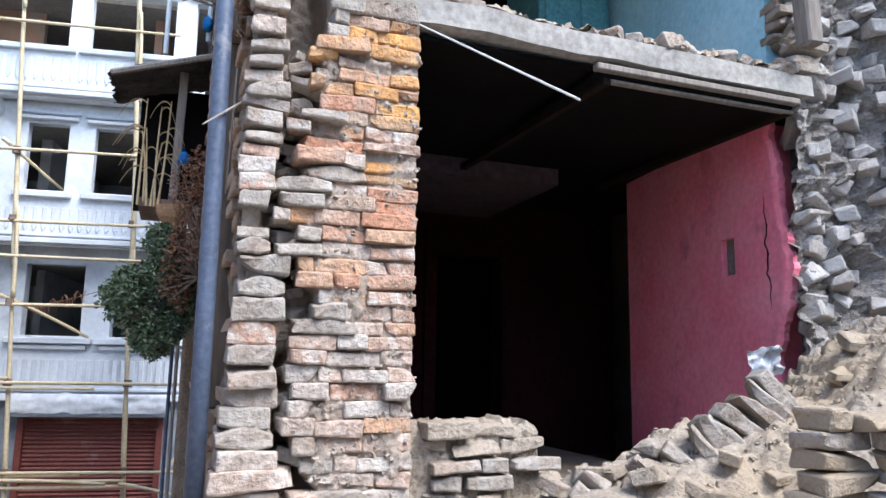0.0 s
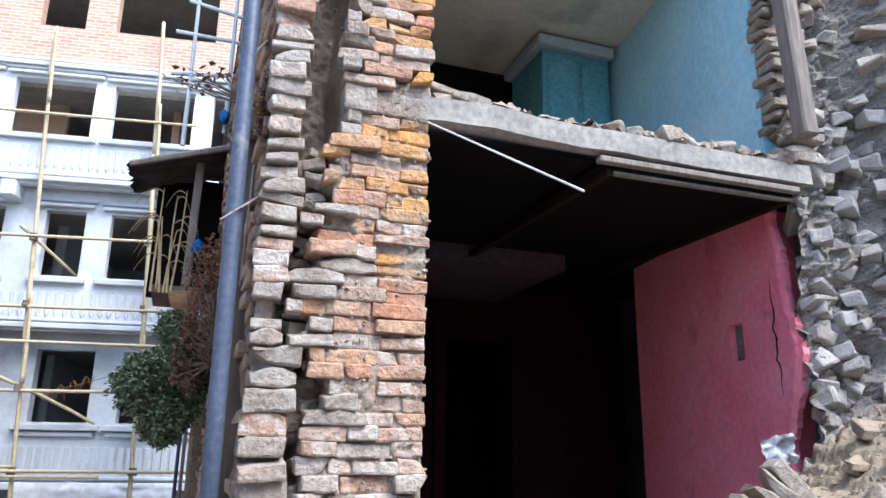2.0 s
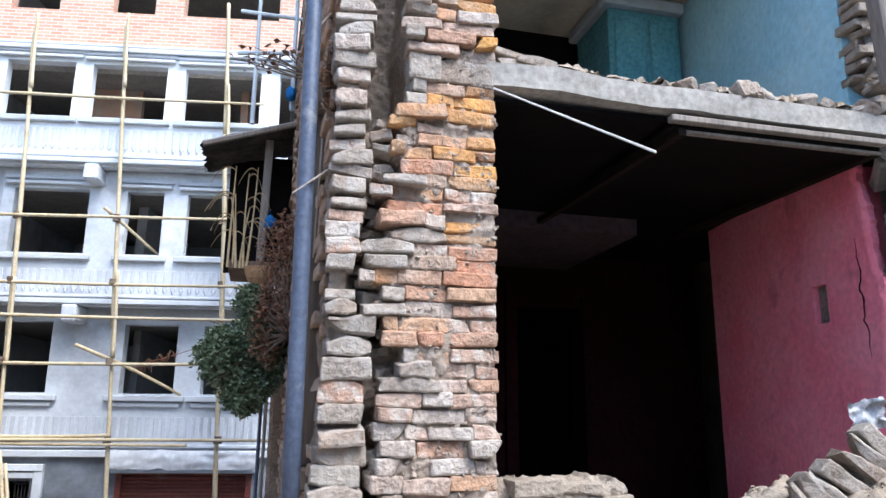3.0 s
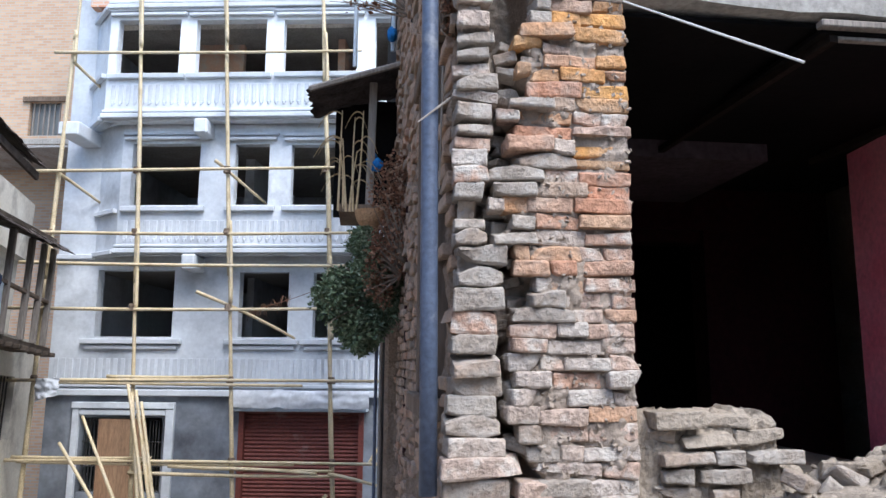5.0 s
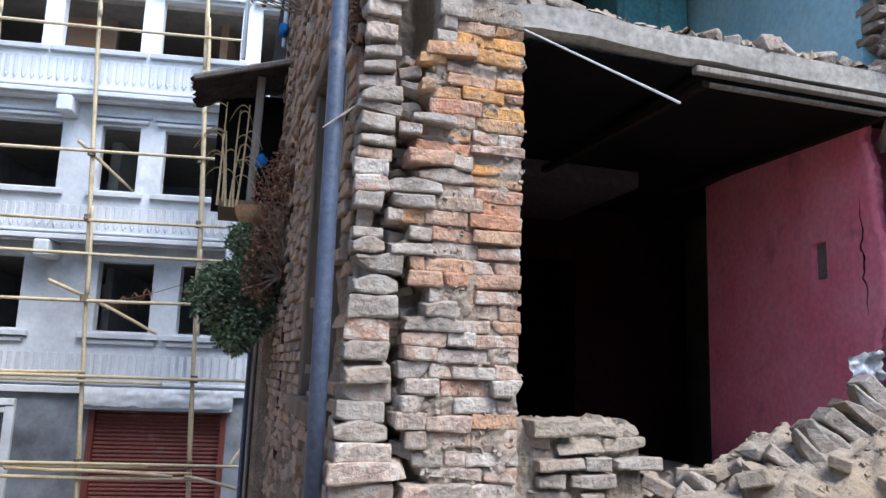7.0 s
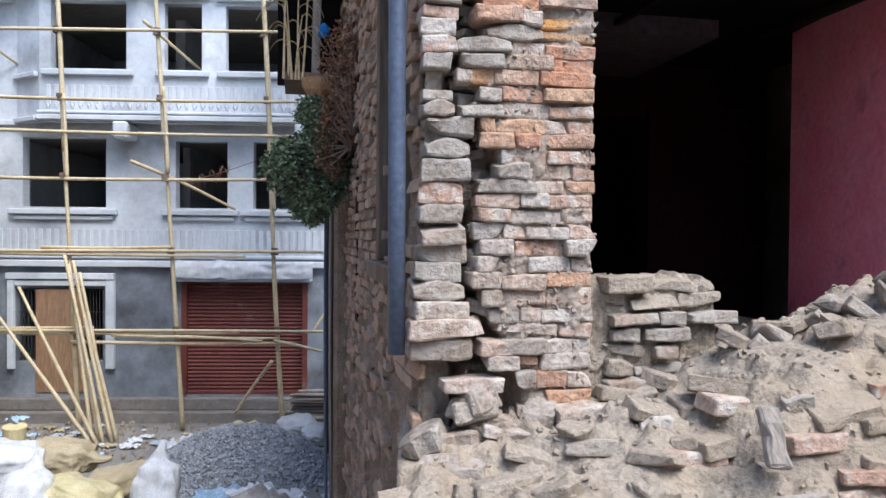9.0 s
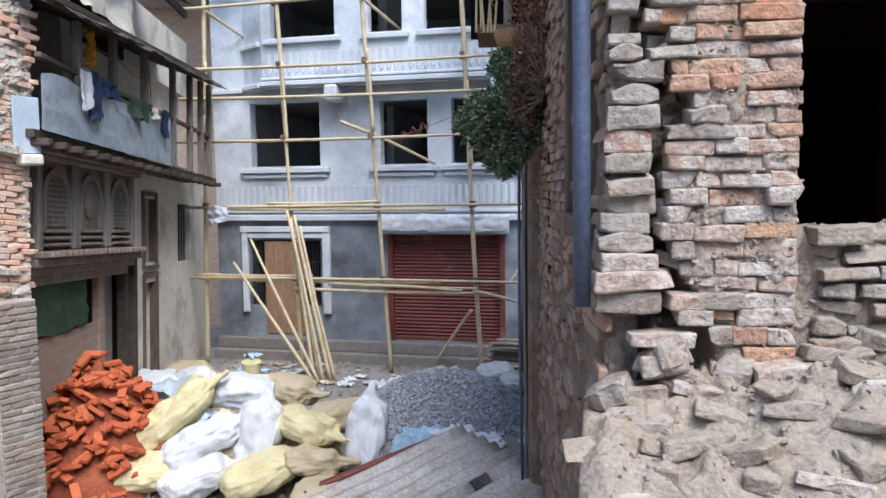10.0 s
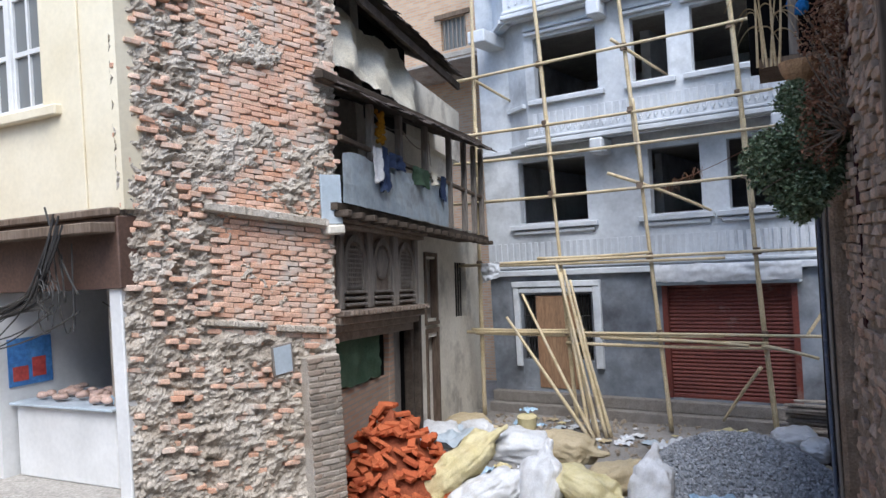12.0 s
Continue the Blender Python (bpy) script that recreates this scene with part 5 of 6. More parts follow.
for k in range(5):
    bm = bmesh.new()
    c, w = CM @ Vector((0.66 + rg.gauss(0, 0.06), 0.32, 3.50 + rg.gauss(0, 0.12))), rg.uniform(0.05, 0.10)
    wire(bm, [c + (CM.to_3x3() @ Vector((w * math.cos(i * 0.7), 0.01 * i - 0.05, 1.6 * w * math.sin(i * 0.7)))) for i in range(14)], 0.006)
    tagged(part("cable_coil", bm, iron), "looped slack cable hanging in the tangle", "cable", "shop cables")
for k in range(16):
    a = CM @ Vector((rg.uniform(0.2, 0.8), 0.30, rg.uniform(3.0, 3.7)))
    b = CM @ Vector((rg.uniform(1.9, 2.8), 0.25, rg.uniform(2.7, 3.3))) if k % 2 else CM @ Vector((rg.uniform(0.4, 1.0), 0.2, rg.uniform(2.9, 4.3)))
    bm = bmesh.new()
    wire(bm, sag(a, b, rg.uniform(0.02, 0.25)), rg.uniform(0.006, 0.011))
    tagged(part("cable", bm, iron), "tangled black cable strung over the shop front", "cable", "shop cables")
for a, b, d in (((-6.9, 4.45, 3.35), (-5.65, 6.6, 2.72), 0.10), ((-9.0, 4.4, 4.35), (-6.45, 4.7, 4.28), 0.05), ((-6.9, 4.45, 3.2), (-6.1, 5.6, 2.55), 0.12)):
    bm = bmesh.new()
    wire(bm, sag(a, b, d, 12), 0.006)
    tagged(part("cable", bm, iron), "thin black cable along the wall", "cable", "wall cables")

def coursed(name, a, b, mortar, size, along=0):
    m = material(name, [a, b], scale=2, fine=25, bump=0.3)
    n, link = m.node_tree.nodes, m.node_tree.links.new
    geo, sep, com = n.new("ShaderNodeNewGeometry"), n.new("ShaderNodeSeparateXYZ"), n.new("ShaderNodeCombineXYZ")
    link(geo.outputs["Position"], sep.inputs[0])
    link(sep.outputs[along], com.inputs[0])
    link(sep.outputs[2], com.inputs[1])
    t = n.new("ShaderNodeTexBrick")
    t.inputs["Color1"].default_value, t.inputs["Color2"].default_value, t.inputs["Mortar"].default_value = (*a, 1), (*b, 1), (*mortar, 1)
    t.inputs["Scale"].default_value, t.inputs["Brick Width"].default_value, t.inputs["Row Height"].default_value, t.inputs["Mortar Size"].default_value = size, 0.23, 0.07, 0.012
    link(com.outputs[0], t.inputs["Vector"])
    link(t.outputs["Color"], n["Principled BSDF"].inputs["Base Color"])
    return m


apron_brick = coursed("apron_brick", (0.36, 0.22, 0.15), (0.44, 0.30, 0.22), (0.30, 0.27, 0.23), 1.0, 1)

# ---- old timber-balconied house on the far side of the yard ----
OM = Matrix.Translation((0, 10.3, 3.6)) @ Matrix.Rotation(radians(-3.5), 4, "X") @ Matrix.Translation((-8.37, 3.9, -3.6)) @ Matrix.Rotation(math.atan2(-0.96, 0.27), 4, "Z")
old_house = thing("old_house", "old plastered house with a carved window bay and a timber balcony", "house", "", OM)


LOWERED, DROP = ("balcony_floor", "joist_end", "parapet", "balcony_post", "balcony_rail", "eaves_beam", "lean_to_roof", "roof", "rafter_board", "upper_wall", "eaves_beam"), -0.33
LEVELLED = ("lean_to_roof", "eaves_beam")
OB = OM @ Matrix.Translation((0, 0, DROP))


def po(name, bm, mat, label="", under=None, smooth_faces=False):
    ob = part(name, bm, mat, under or old_house, label, smooth_faces)
    if name in LOWERED:
        ob.location.z = DROP
    if name in LEVELLED:
        ob.location.z, ob.rotation_euler = DROP + 0.383, (0, radians(3.9), 0)
    return ob


po("wall", pierced(bmesh.new(), -0.4, 4.15, 0, 4.1, -0.3, 0.0, [(2.90, 3.48, 0.42, 2.02), (2.92, 3.50, 2.35, 3.42), (0.9, 1.7, 2.3, 3.4)]), white_plaster)
# shadow below bay and balcony is painted as a black wall
po("wall", pierced(bmesh.new(), 4.152, 7.95, 0, 4.1, -0.3, -0.02, [(4.55, 5.20, 0.2, 2.30), (5.55, 7.6, 1.65, 2.34)]), dark_void, "lower front coloured black for the shade under the balcony")
po("brick_apron", boxes((5.3, 8.3, -0.02, 0.06, 0, 1.62), bevel=0.01), apron_brick, "low brick infill wall")
po("brick_pier", boxes((5.22, 5.42, -0.02, 0.08, 0, 2.35), bevel=0.01), apron_brick)
po("door", boxes((4.57, 5.18, -0.12, -0.08, 0.2, 2.28), bevel=0.008), grey_wood, "weathered grey plank door")
po("door_post", boxes((4.45, 4.56, -0.02, 0.12, 0, 2.5), bevel=0.012), dark_wood)
po("door_post", boxes((4.18, 4.30, -0.02, 0.16, 0, 2.5), bevel=0.012), dark_wood)
# inner wall coloured black so the openings read as unlit
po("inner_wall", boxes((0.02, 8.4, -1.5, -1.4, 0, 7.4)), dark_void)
po("door", boxes((2.95, 3.44, -0.2, -0.15, 0.42, 2.0), bevel=0.006), rust_paint, "narrow dark red door")
po("door_frame", boxes((2.84, 2.92, -0.1, 0.03, 0.4, 2.1), (3.46, 3.54, -0.1, 0.03, 0.4, 2.1), (2.84, 3.54, -0.1, 0.032, 2.1, 2.18)), old_wood)
po("window_shutter", boxes((2.95, 3.20, -0.2, -0.15, 2.36, 3.40), bevel=0.006), rust_paint, "half-closed dark red shutter")
po("window_frame", boxes((2.86, 2.94, -0.1, 0.03, 2.30, 3.46), (3.48, 3.56, -0.1, 0.03, 2.30, 3.46), (2.86, 3.56, -0.1, 0.032, 3.46, 3.53), (2.86, 3.56, -0.1, 0.05, 2.24, 2.30)), old_wood)
for k in range(5):
    bm = bmesh.new()
    rod(bm, (0.98 + 0.16 * k, -0.1, 2.3), (0.98 + 0.16 * k, -0.1, 3.4), 0.014, sides=6)
    po("window_bar", bm, iron)
bm = bmesh.new()
sheet(bm, lambda u, v: Vector((5.85 + 1.65 * u, 0.10 + 0.04 * fbm(u * 5, v * 2, 0), 2.30 - 0.66 * v + 0.04 * fbm(u * 3, v, 4))), 30, 16)
ob = tagged(part("cloth", bm, cloth_green, None, "", True), "dull green cloth hung over the opening", "cloth")
ob.matrix_world = OM
# carved bay of three lattice windows
bay = po("carved_bay", boxes((4.60, 7.55, 0.0, 0.22, 2.90, 3.92)), carved_brown, "projecting bay of dark carved wood")
bay.location = (0, 0, -0.25)
for z0, z1, d, x0 in ((2.82, 2.90, 0.40, 4.44), (2.72, 2.82, 0.34, 4.50), (2.62, 2.72, 0.26, 4.56), (2.50, 2.62, 0.18, 4.62), (3.92, 3.98, 0.34, 4.46), (3.98, 4.04, 0.38, 4.40)):
    po("moulding", boxes((x0, 7.6, 0.0, d, z0, z1 - 0.003), bevel=0.012), carved_brown, "", bay)
x = 4.6
while x < 7.5:
    po("dentil", boxes((x, x + 0.05, 0.40, 0.45, 2.83, 2.89), bevel=0.006), carved_brown, "", bay)
    x += 0.14
for k, c in enumerate((5.12, 6.05, 6.98)):
    for dx in (-0.43, 0.43):
        po("carved_post", boxes((c + dx - 0.06, c + dx + 0.06, 0.22, 0.29, 2.90, 3.92), bevel=0.015), grey_wood, "", bay)
    bm = bmesh.new()
    n = 18
    for i in range(n):
        a0, a1 = math.pi * i / n, math.pi * (i + 1) / n
        for r0, r1, y in ((0.26, 0.34, 0.275),):
            vs = []
            for a, r in ((a0, r0), (a1, r0), (a1, r1), (a0, r1)):
                vs.append(bm.verts.new((c + r * math.cos(a), y, 3.50 + 0.34 / 0.34 * r * math.sin(a) * 1.05)))
            f = bm.faces.new(vs)
    bmesh.ops.remove_doubles(bm, verts=bm.verts[:], dist=0.0005)
    bmesh.ops.solidify(bm, geom=bm.faces[:], thickness=0.05)
    for s in (-1, 1):
        box(bm, c + s * 0.30 - 0.04, c + s * 0.30 + 0.04, 0.225, 0.275, 3.12, 3.50)
    po("arch", bm, grey_wood, "", bay)
    if k == 1:
        bm = bmesh.new()
        bmesh.ops.create_uvsphere(bm, u_segments=14, v_segments=10, radius=0.2, matrix=pose(c, 0.24, 3.52) @ Matrix.Diagonal((1, 0.3, 1.2, 1)))
        po("panel", bm, grey_wood, "worn pale centre panel", bay, True)
    else:
        bm = bmesh.new()
        for i in range(9):
            box(bm, c - 0.26 + 0.06 * i, c - 0.24 + 0.06 * i, 0.228, 0.245, 3.16, 3.72)
            box(bm, c - 0.26, c + 0.26, 0.234, 0.25, 3.18 + 0.06 * i, 3.20 + 0.06 * i)
        tagged(po("lattice", bm, grey_wood, "fine wooden lattice", bay), kind="stuff")
    for z in (3.10, 3.02, 2.94):
        po("rail", boxes((c - 0.32, c + 0.32, 0.22, 0.30, z, z + 0.04), bevel=0.01), grey_wood, "", bay)
# balcony: joists, parapet of sheet metal, posts, tiled lean-to roof
BY = 0.62
po("balcony_floor", boxes((1.3, 8.2, 0.0, BY, 4.14, 4.22)), dark_wood)
for k in range(19):
    x = 1.4 + 0.37 * k
    po("joist_end", boxes((x, x + 0.10, BY - 0.1, BY + 0.12, 4.06, 4.135), bevel=0.01), dark_wood)
bm = bmesh.new()
sheet(bm, lambda u, v: Vector((4.15 + 4.0 * u, BY + 0.05 + 0.02 * fbm(u * 4, v * 2, 1), 4.22 + (0.70 - 0.14 * u - 0.06 * fbm(u * 3, 0, 2)) * v)), 40, 8)
bmesh.ops.solidify(bm, geom=bm.faces[:], thickness=0.02)
po("parapet", bm, pale_blue_paint, "dented grey-blue sheet parapet")
po("upper_wall", boxes((0.0, 8.4, -0.62, -0.5, 4.22, 6.2)), white_plaster, "dirty plaster wall at the back of the balcony")
po("upper_wall", boxes((0.0, 3.4, -0.5, -0.32, 6.0, 7.15)), white_plaster, "stained plaster top storey")
# near-black colour replaces the shade beneath the upper roof
po("upper_wall", boxes((3.402, 8.4, -0.5, -0.32, 6.0, 7.6)), dark_void, "top storey wall behind the tarpaulin, shade in its colour")
for k, x in enumerate((1.75, 2.3, 2.95, 3.85, 5.1, 6.2, 7.2)):
    po("balcony_post", boxes((x - 0.05, x + 0.05, BY - 0.06, BY + 0.03, 4.22, 6.06 - 0.069 * x), bevel=0.012), grey_wood)
po("balcony_rail", boxes((1.7, 8.1, BY - 0.05, BY + 0.02, 4.95, 5.01), bevel=0.01), old_wood)
po("eaves_beam", boxes((1.6, 8.3, BY - 0.02, BY + 0.08, 5.70, 5.80), bevel=0.01), dark_wood)
rt = random.Random(21)


def tiled(name, x0, x1, y0, z0, y1, z1, rows):
    """A lean-to roof from the eaves (y0, z0) up to (y1, z1), of many small clay tiles."""
    po(name, boxes((0, x1 - x0, 0, math.hypot(y1 - y0, z1 - z0), -0.05, 0.0), m=Matrix.Translation((x0, y0, z0)) @ Matrix.Rotation(math.atan2(z1 - z0, y1 - y0), 4, "X")), dark_wood, "old tiled roof")
    tile = worn_brick(0.17, 0.30, 0.025, 55, 0.006, 0.02)
    p = Pile()
    L, ang = math.hypot(y1 - y0, z1 - z0), math.degrees(math.atan2(z1 - z0, y1 - y0))
    for j in range(rows):
        x = x0
        while x < x1:
            f = (j + 0.1) / rows
            p.add(tile, pose(x + 0.08, y0 + (y1 - y0) * f, z0 + (z1 - z0) * f + 0.03 + rt.uniform(-0.015, 0.03), ang + rt.uniform(-6, 6) - 6 * (1 if y1 < y0 else -1), rt.uniform(-5, 5), rt.uniform(-8, 8)))
            x += 0.155
    laid = p.done("tiles", tile_dark, old_house)
    laid.location.z = DROP
    if name in LEVELLED:
        laid.location.z, laid.rotation_euler = DROP + 0.383, (0, radians(3.9), 0)


tiled("lean_to_roof", 1.45, 7.9, 0.86, 5.60, -0.45, 6.08, 8)
tiled("roof", 3.0, 7.9, 0.60, 7.05, -2.0, 8.4, 12)
po("rafter_board", boxes((3.05, 7.9, 0.55, 0.60, 6.80, 6.92)), dark_wood)
bm = bmesh.new()
sheet(bm, lambda u, v: Vector((4.95 + 3.05 * u, 0.12 + 0.55 * (1 - v) * 0.6 + 0.10 * math.sin(u * 17 + 3 * v) * (0.3 + v * (1 - v) * 2) + 0.05 * fbm(u * 6, v * 3, 2), 5.94 + 1.10 * v - 0.16 * math.sin(math.pi * u) * v + 0.05 * fbm(u * 5, v, 9))), 70, 16)
ob = tagged(part("tarpaulin", bm, tarp, None, "", True), "sagging cream canvas tarpaulin under the eaves", "tarpaulin")
ob.matrix_world = OB
# washing and odds on the balcony
dark_blue = material("navy_cloth", [(0.02, 0.03, 0.07), (0.05, 0.07, 0.13)], scale=6, fine=60, bump=0.3)
orange = material("marigold", [(0.55, 0.24, 0.02), (0.66, 0.34, 0.04)], scale=12, fine=60, bump=0.5)
for k, (x, z, w, h, mat, what) in enumerate(((7.25, 5.0, 0.28, 0.45, sack_white, "white garment"), (7.0, 5.05, 0.22, 0.6, dark_blue, "navy garment"), (6.6, 5.02, 0.5, 0.22, dark_blue, "navy garment"), (5.6, 4.98, 0.7, 0.28, cloth_green, "dull green garment"), (4.55, 5.0, 0.3, 0.42, dark_blue, "navy garment"), (5.0, 5.0, 0.35, 0.20, tarp, "pale garment"))):
    bm = bmesh.new()
    sheet(bm, lambda u, v: Vector((x - w / 2 + w * u, BY + 0.10 + 0.05 * math.sin(u * 9 + k) * v + 0.03 * fbm(u * 3, v * 3, k), z - h * v * (1 - 0.3 * abs(fbm(u * 2, 0, k))))), 10, 10)
    ob = tagged(part("garment", bm, mat, None, "", True), what + " hung over the balcony rail", "garment", "washing")
    ob.matrix_world = OB
bm = bmesh.new()
for i in range(30):
    bmesh.ops.create_icosphere(bm, subdivisions=1, radius=0.035, matrix=pose(6.95 + rt.uniform(-.05, .05), BY + 0.02 + rt.uniform(-.04, .04), 5.12 + 0.014 * i))
ob = tagged(part("garland", bm, orange), "orange marigold garland hung from the balcony", "garland")
ob.matrix_world = OB
for a, b in (((7.2, BY, 5.5), (6.2, BY, 5.45)), ((6.2, BY, 5.5), (5.1, BY, 5.35)), ((5.1, BY + .05, 5.6), (5.0, BY + .05, 5.1))):
    bm = bmesh.new()
    wire(bm, sag(a, b, 0.10), 0.009)
    ob = tagged(part("rope", bm, grey_wood), "slack washing rope between the balcony posts", "rope", "balcony ropes")
    ob.matrix_world = OB


# ---- brick house behind, and unseen walls that close the place against sky light ----
far_brick = coursed("far_brick", (0.44, 0.27, 0.17), (0.52, 0.36, 0.24), (0.40, 0.36, 0.30), 1.0)
for ob in bpy.data.objects["concrete_house"].children:
    if ob.name.startswith("brick_wall"):
        ob.data.materials[0] = coursed("storey_brick", (0.50, 0.25, 0.16), (0.58, 0.36, 0.25), (0.50, 0.45, 0.40), 1.0)
back_house = thing("brick_house", "raw brick house rising behind the tiled roofs", "house")
part("wall", pierced(bmesh.new(), -18, -8.3, 0, 15.5, 17.0, 17.3, [(-10.75, -9.95, 8.9, 9.75)]), far_brick, back_house)
part("window", boxes((-10.75, -9.95, 17.12, 17.16, 8.9, 9.75)), glass, back_house, "dark barred window")
for k in range(6):
    part("window_bar", boxes((-10.68 + 0.13 * k, -10.65 + 0.13 * k, 17.05, 17.08, 8.9, 9.75)), grey_wood, back_house)
part("lintel", boxes((-10.9, -9.8, 16.93, 17.0, 9.75, 9.87)), old_wood, back_house)
part("sill", boxes((-11.2, -8.4, 16.90, 17.0, 8.66, 8.78)), concrete, back_house)
part("tin_roof", boxes((-11.5, -8.1, 15.2, 17.0, 8.05, 8.10), m=None), tin, back_house, "rusty tin roof strip")
# added out of view; their heights set how much sky reaches the rooms
for nm, m, L, h in (("wall_south", pose(-14, -5.5, 0), 26, 6.5), ("wall_east", pose(7.5, -5.5, 0, 0, 0, 90), 24, 9.5), ("wall_west", pose(-15, 8, 0, 0, 0, -70), 12, 8.5)):
    ob = structure(nm, boxes((0, L, 0, 0.4, 0, h)), far_brick if nm == "wall_west" else white_plaster, "unseen plain wall added to close the place and cut sky light", "wall")
    ob.matrix_world = m

# ---- next house down the lane: balcony on a brown corner post ----
lane_house = thing("lane_house", "old house with a small tin-roofed timber balcony over the lane", "house")
pl = lambda name, bm, mat, label="", sm=False: part(name, bm, mat, lane_house, label, sm)
LA = Vector((-0.60, 7.35, 0))
HD = HM.to_3x3() @ Vector((0, 1, 0))
NM = Matrix.Translation(LA) @ Matrix.Rotation(radians(9), 4, "Z")
lane_house.matrix_world = NM
pl("corner_post", boxes((-0.14, 0.10, -0.10, 0.12, 0, 5.0), bevel=0.03), brown_mud, "tall weathered brown corner post")
# lane house wall coloured near black in place of its shade
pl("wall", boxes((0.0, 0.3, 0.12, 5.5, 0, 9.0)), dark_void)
pl("balcony_floor", boxes((-0.62, 0.0, 0.15, 0.9, 4.98, 5.06)), old_wood)
pl("balcony_post", boxes((-0.45, -0.37, 0.2, 0.28, 5.06, 6.36), m=pose(0, 0, 0, 0, 1.0, 0), bevel=0.01), grey_wood)
# dark board set behind the balcony as its painted-in interior shade
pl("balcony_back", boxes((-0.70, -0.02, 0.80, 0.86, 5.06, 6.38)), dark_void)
bm = bmesh.new()
sheet(bm, lambda u, v: Vector((-0.95 + 1.05 * u + 0.02 * math.sin(v * 60), -0.1 + 0.95 * v, 6.16 + 0.34 * u + 0.012 * math.sin(v * 40) + 0.05 * fbm(u * 3, v * 3, 2))), 14, 40)
bmesh.ops.solidify(bm, geom=bm.faces[:], thickness=0.03)
pl("roof", bm, tile_dark, "sagging dark tin roof")
bm = bmesh.new()
rod(bm, (-0.93, -0.11, 6.14), (0.12, -0.11, 6.50), 0.03, 0.03, 6)
pl("fascia_pole", bm, grey_wood)
basket = bmesh.new()
rod(basket, (-0.30, 0.0, 4.74), (-0.30, 0.0, 4.96), 0.08, 0.17, 14, 0, 4, 0.12)
ob = tagged(part("basket", basket, material("cane_basket", [(0.30, 0.17, 0.09), (0.42, 0.26, 0.14)], scale=8, fine=60, bump=0.5)), "brown cane basket hung at the balcony", "basket")
ob.matrix_world = NM
cloth_blue = material("blue_cloth", [(0.015, 0.10, 0.30), (0.03, 0.18, 0.42)], scale=8, fine=40, bump=0.2)
for x, y, z in ((-0.25, 0.1, 5.45), (-0.12, 0.3, 6.95), (-0.3, 0.5, 5.62)):
    bm = bmesh.new()
    bmesh.ops.create_icosphere(bm, subdivisions=3, radius=0.05)
    for v in bm.verts:
        v.co = Vector((v.co.x, v.co.y, v.co.z * 1.5)) * (1 + 0.5 * fbm(v.co.x + x, v.co.y, v.co.z, 0.06))
    ob = tagged(part("cloth", bm, cloth_blue, None, "", True), "bright blue cloth bundle tied at the balcony", "cloth", "blue bundles")
    ob.matrix_world = NM @ pose(x, y, z)
# things above the balcony roof
rack = thing("washing_rack", "rough timber rack with dark clothes above the balcony roof", "rack", "", NM)
for a, b in (((-0.5, 0.4, 6.6), (-0.5, 0.4, 8.4)), ((-0.1, 0.4, 6.8), (-0.1, 0.4, 8.6)), ((-0.7, 0.4, 7.9), (0.1, 0.4, 7.9)), ((-0.7, 0.4, 7.4), (0.1, 0.4, 7.5)), ((-0.6, 0.4, 8.3), (0.1, 0.4, 8.2))):
    bm = bmesh.new()
    rod(bm, a, b, 0.025, 0.02, 6)
    part("bar", bm, zinc, rack)
# pale plastic pipes down the corner
for dx, mat in ((-0.20, pipe_blue), (-0.155, grey_wood)):
    bm = bmesh.new()
    rod(bm, (dx, -0.05, 0.6), (dx - 0.02, -0.05, 4.2), 0.016, 0.016, 10, 0.02, 6)
    ob = tagged(part("waste_pipe", bm, mat, None, "", True), "thin plastic waste pipe down the corner post", "pipe", "waste pipes")
    ob.matrix_world = NM


# ---- shrub growing out of the wall, dry growth above it ----
def leaves(n, centre, radii, size, seed, lobes=9):
    r = random.Random(seed)
    cs = []
    for _ in range(lobes):
        d = Vector((r.gauss(0, 1), r.gauss(0, 1), r.gauss(0, 1))).normalized()
        cs.append(Vector([c + q * w * r.uniform(0.35, 0.75) for c, q, w in zip(centre, d, radii)]))
    verts, faces = [], []
    for _ in range(n):
        c = r.choice(cs)
        d = Vector((r.gauss(0, 1), r.gauss(0, 1), r.gauss(0, 1))).normalized()
        p = c + Vector([q * w * r.uniform(0.25, 0.55) for q, w in zip(d, radii)])
        u = Vector((r.uniform(-1, 1), r.uniform(-1, 1), r.uniform(-0.7, 0.4))).normalized()
        w = u.orthogonal().normalized()
        w = Matrix.Rotation(r.uniform(0, math.tau), 3, u) @ w
        s = size * r.uniform(0.6, 1.4)
        k = len(verts)
        h = u.cross(w) * s * 0.18
        verts += [p, p + u * s * 0.5 + w * s * 0.32 + h, p + u * s, p + u * s * 0.5 - w * s * 0.32 + h]
        faces += [(k, k + 1, k + 2), (k, k + 2, k + 3)]
    me = bpy.data.meshes.new("crown")
    me.from_pydata(verts, [], faces)
    return me


def plant(name, label, category, base, centre, radii, n, size, mat, seed, stems=9):
    t = thing(name, label, category)
    me = leaves(n, centre, radii, size, seed)
    me.materials.append(mat)
    ob = new("crown", me)
    ob.parent = t
    bm = bmesh.new()
    r = random.Random(seed)
    for _ in range(stems):
        tip = Vector([c + r.uniform(-0.8, 0.8) * q for c, q in zip(centre, radii)])
        rod(bm, base, tip, 0.012, 0.003, 5, r.uniform(-.05, .05), 4)
    part("stems", bm, old_wood, t)
    return t


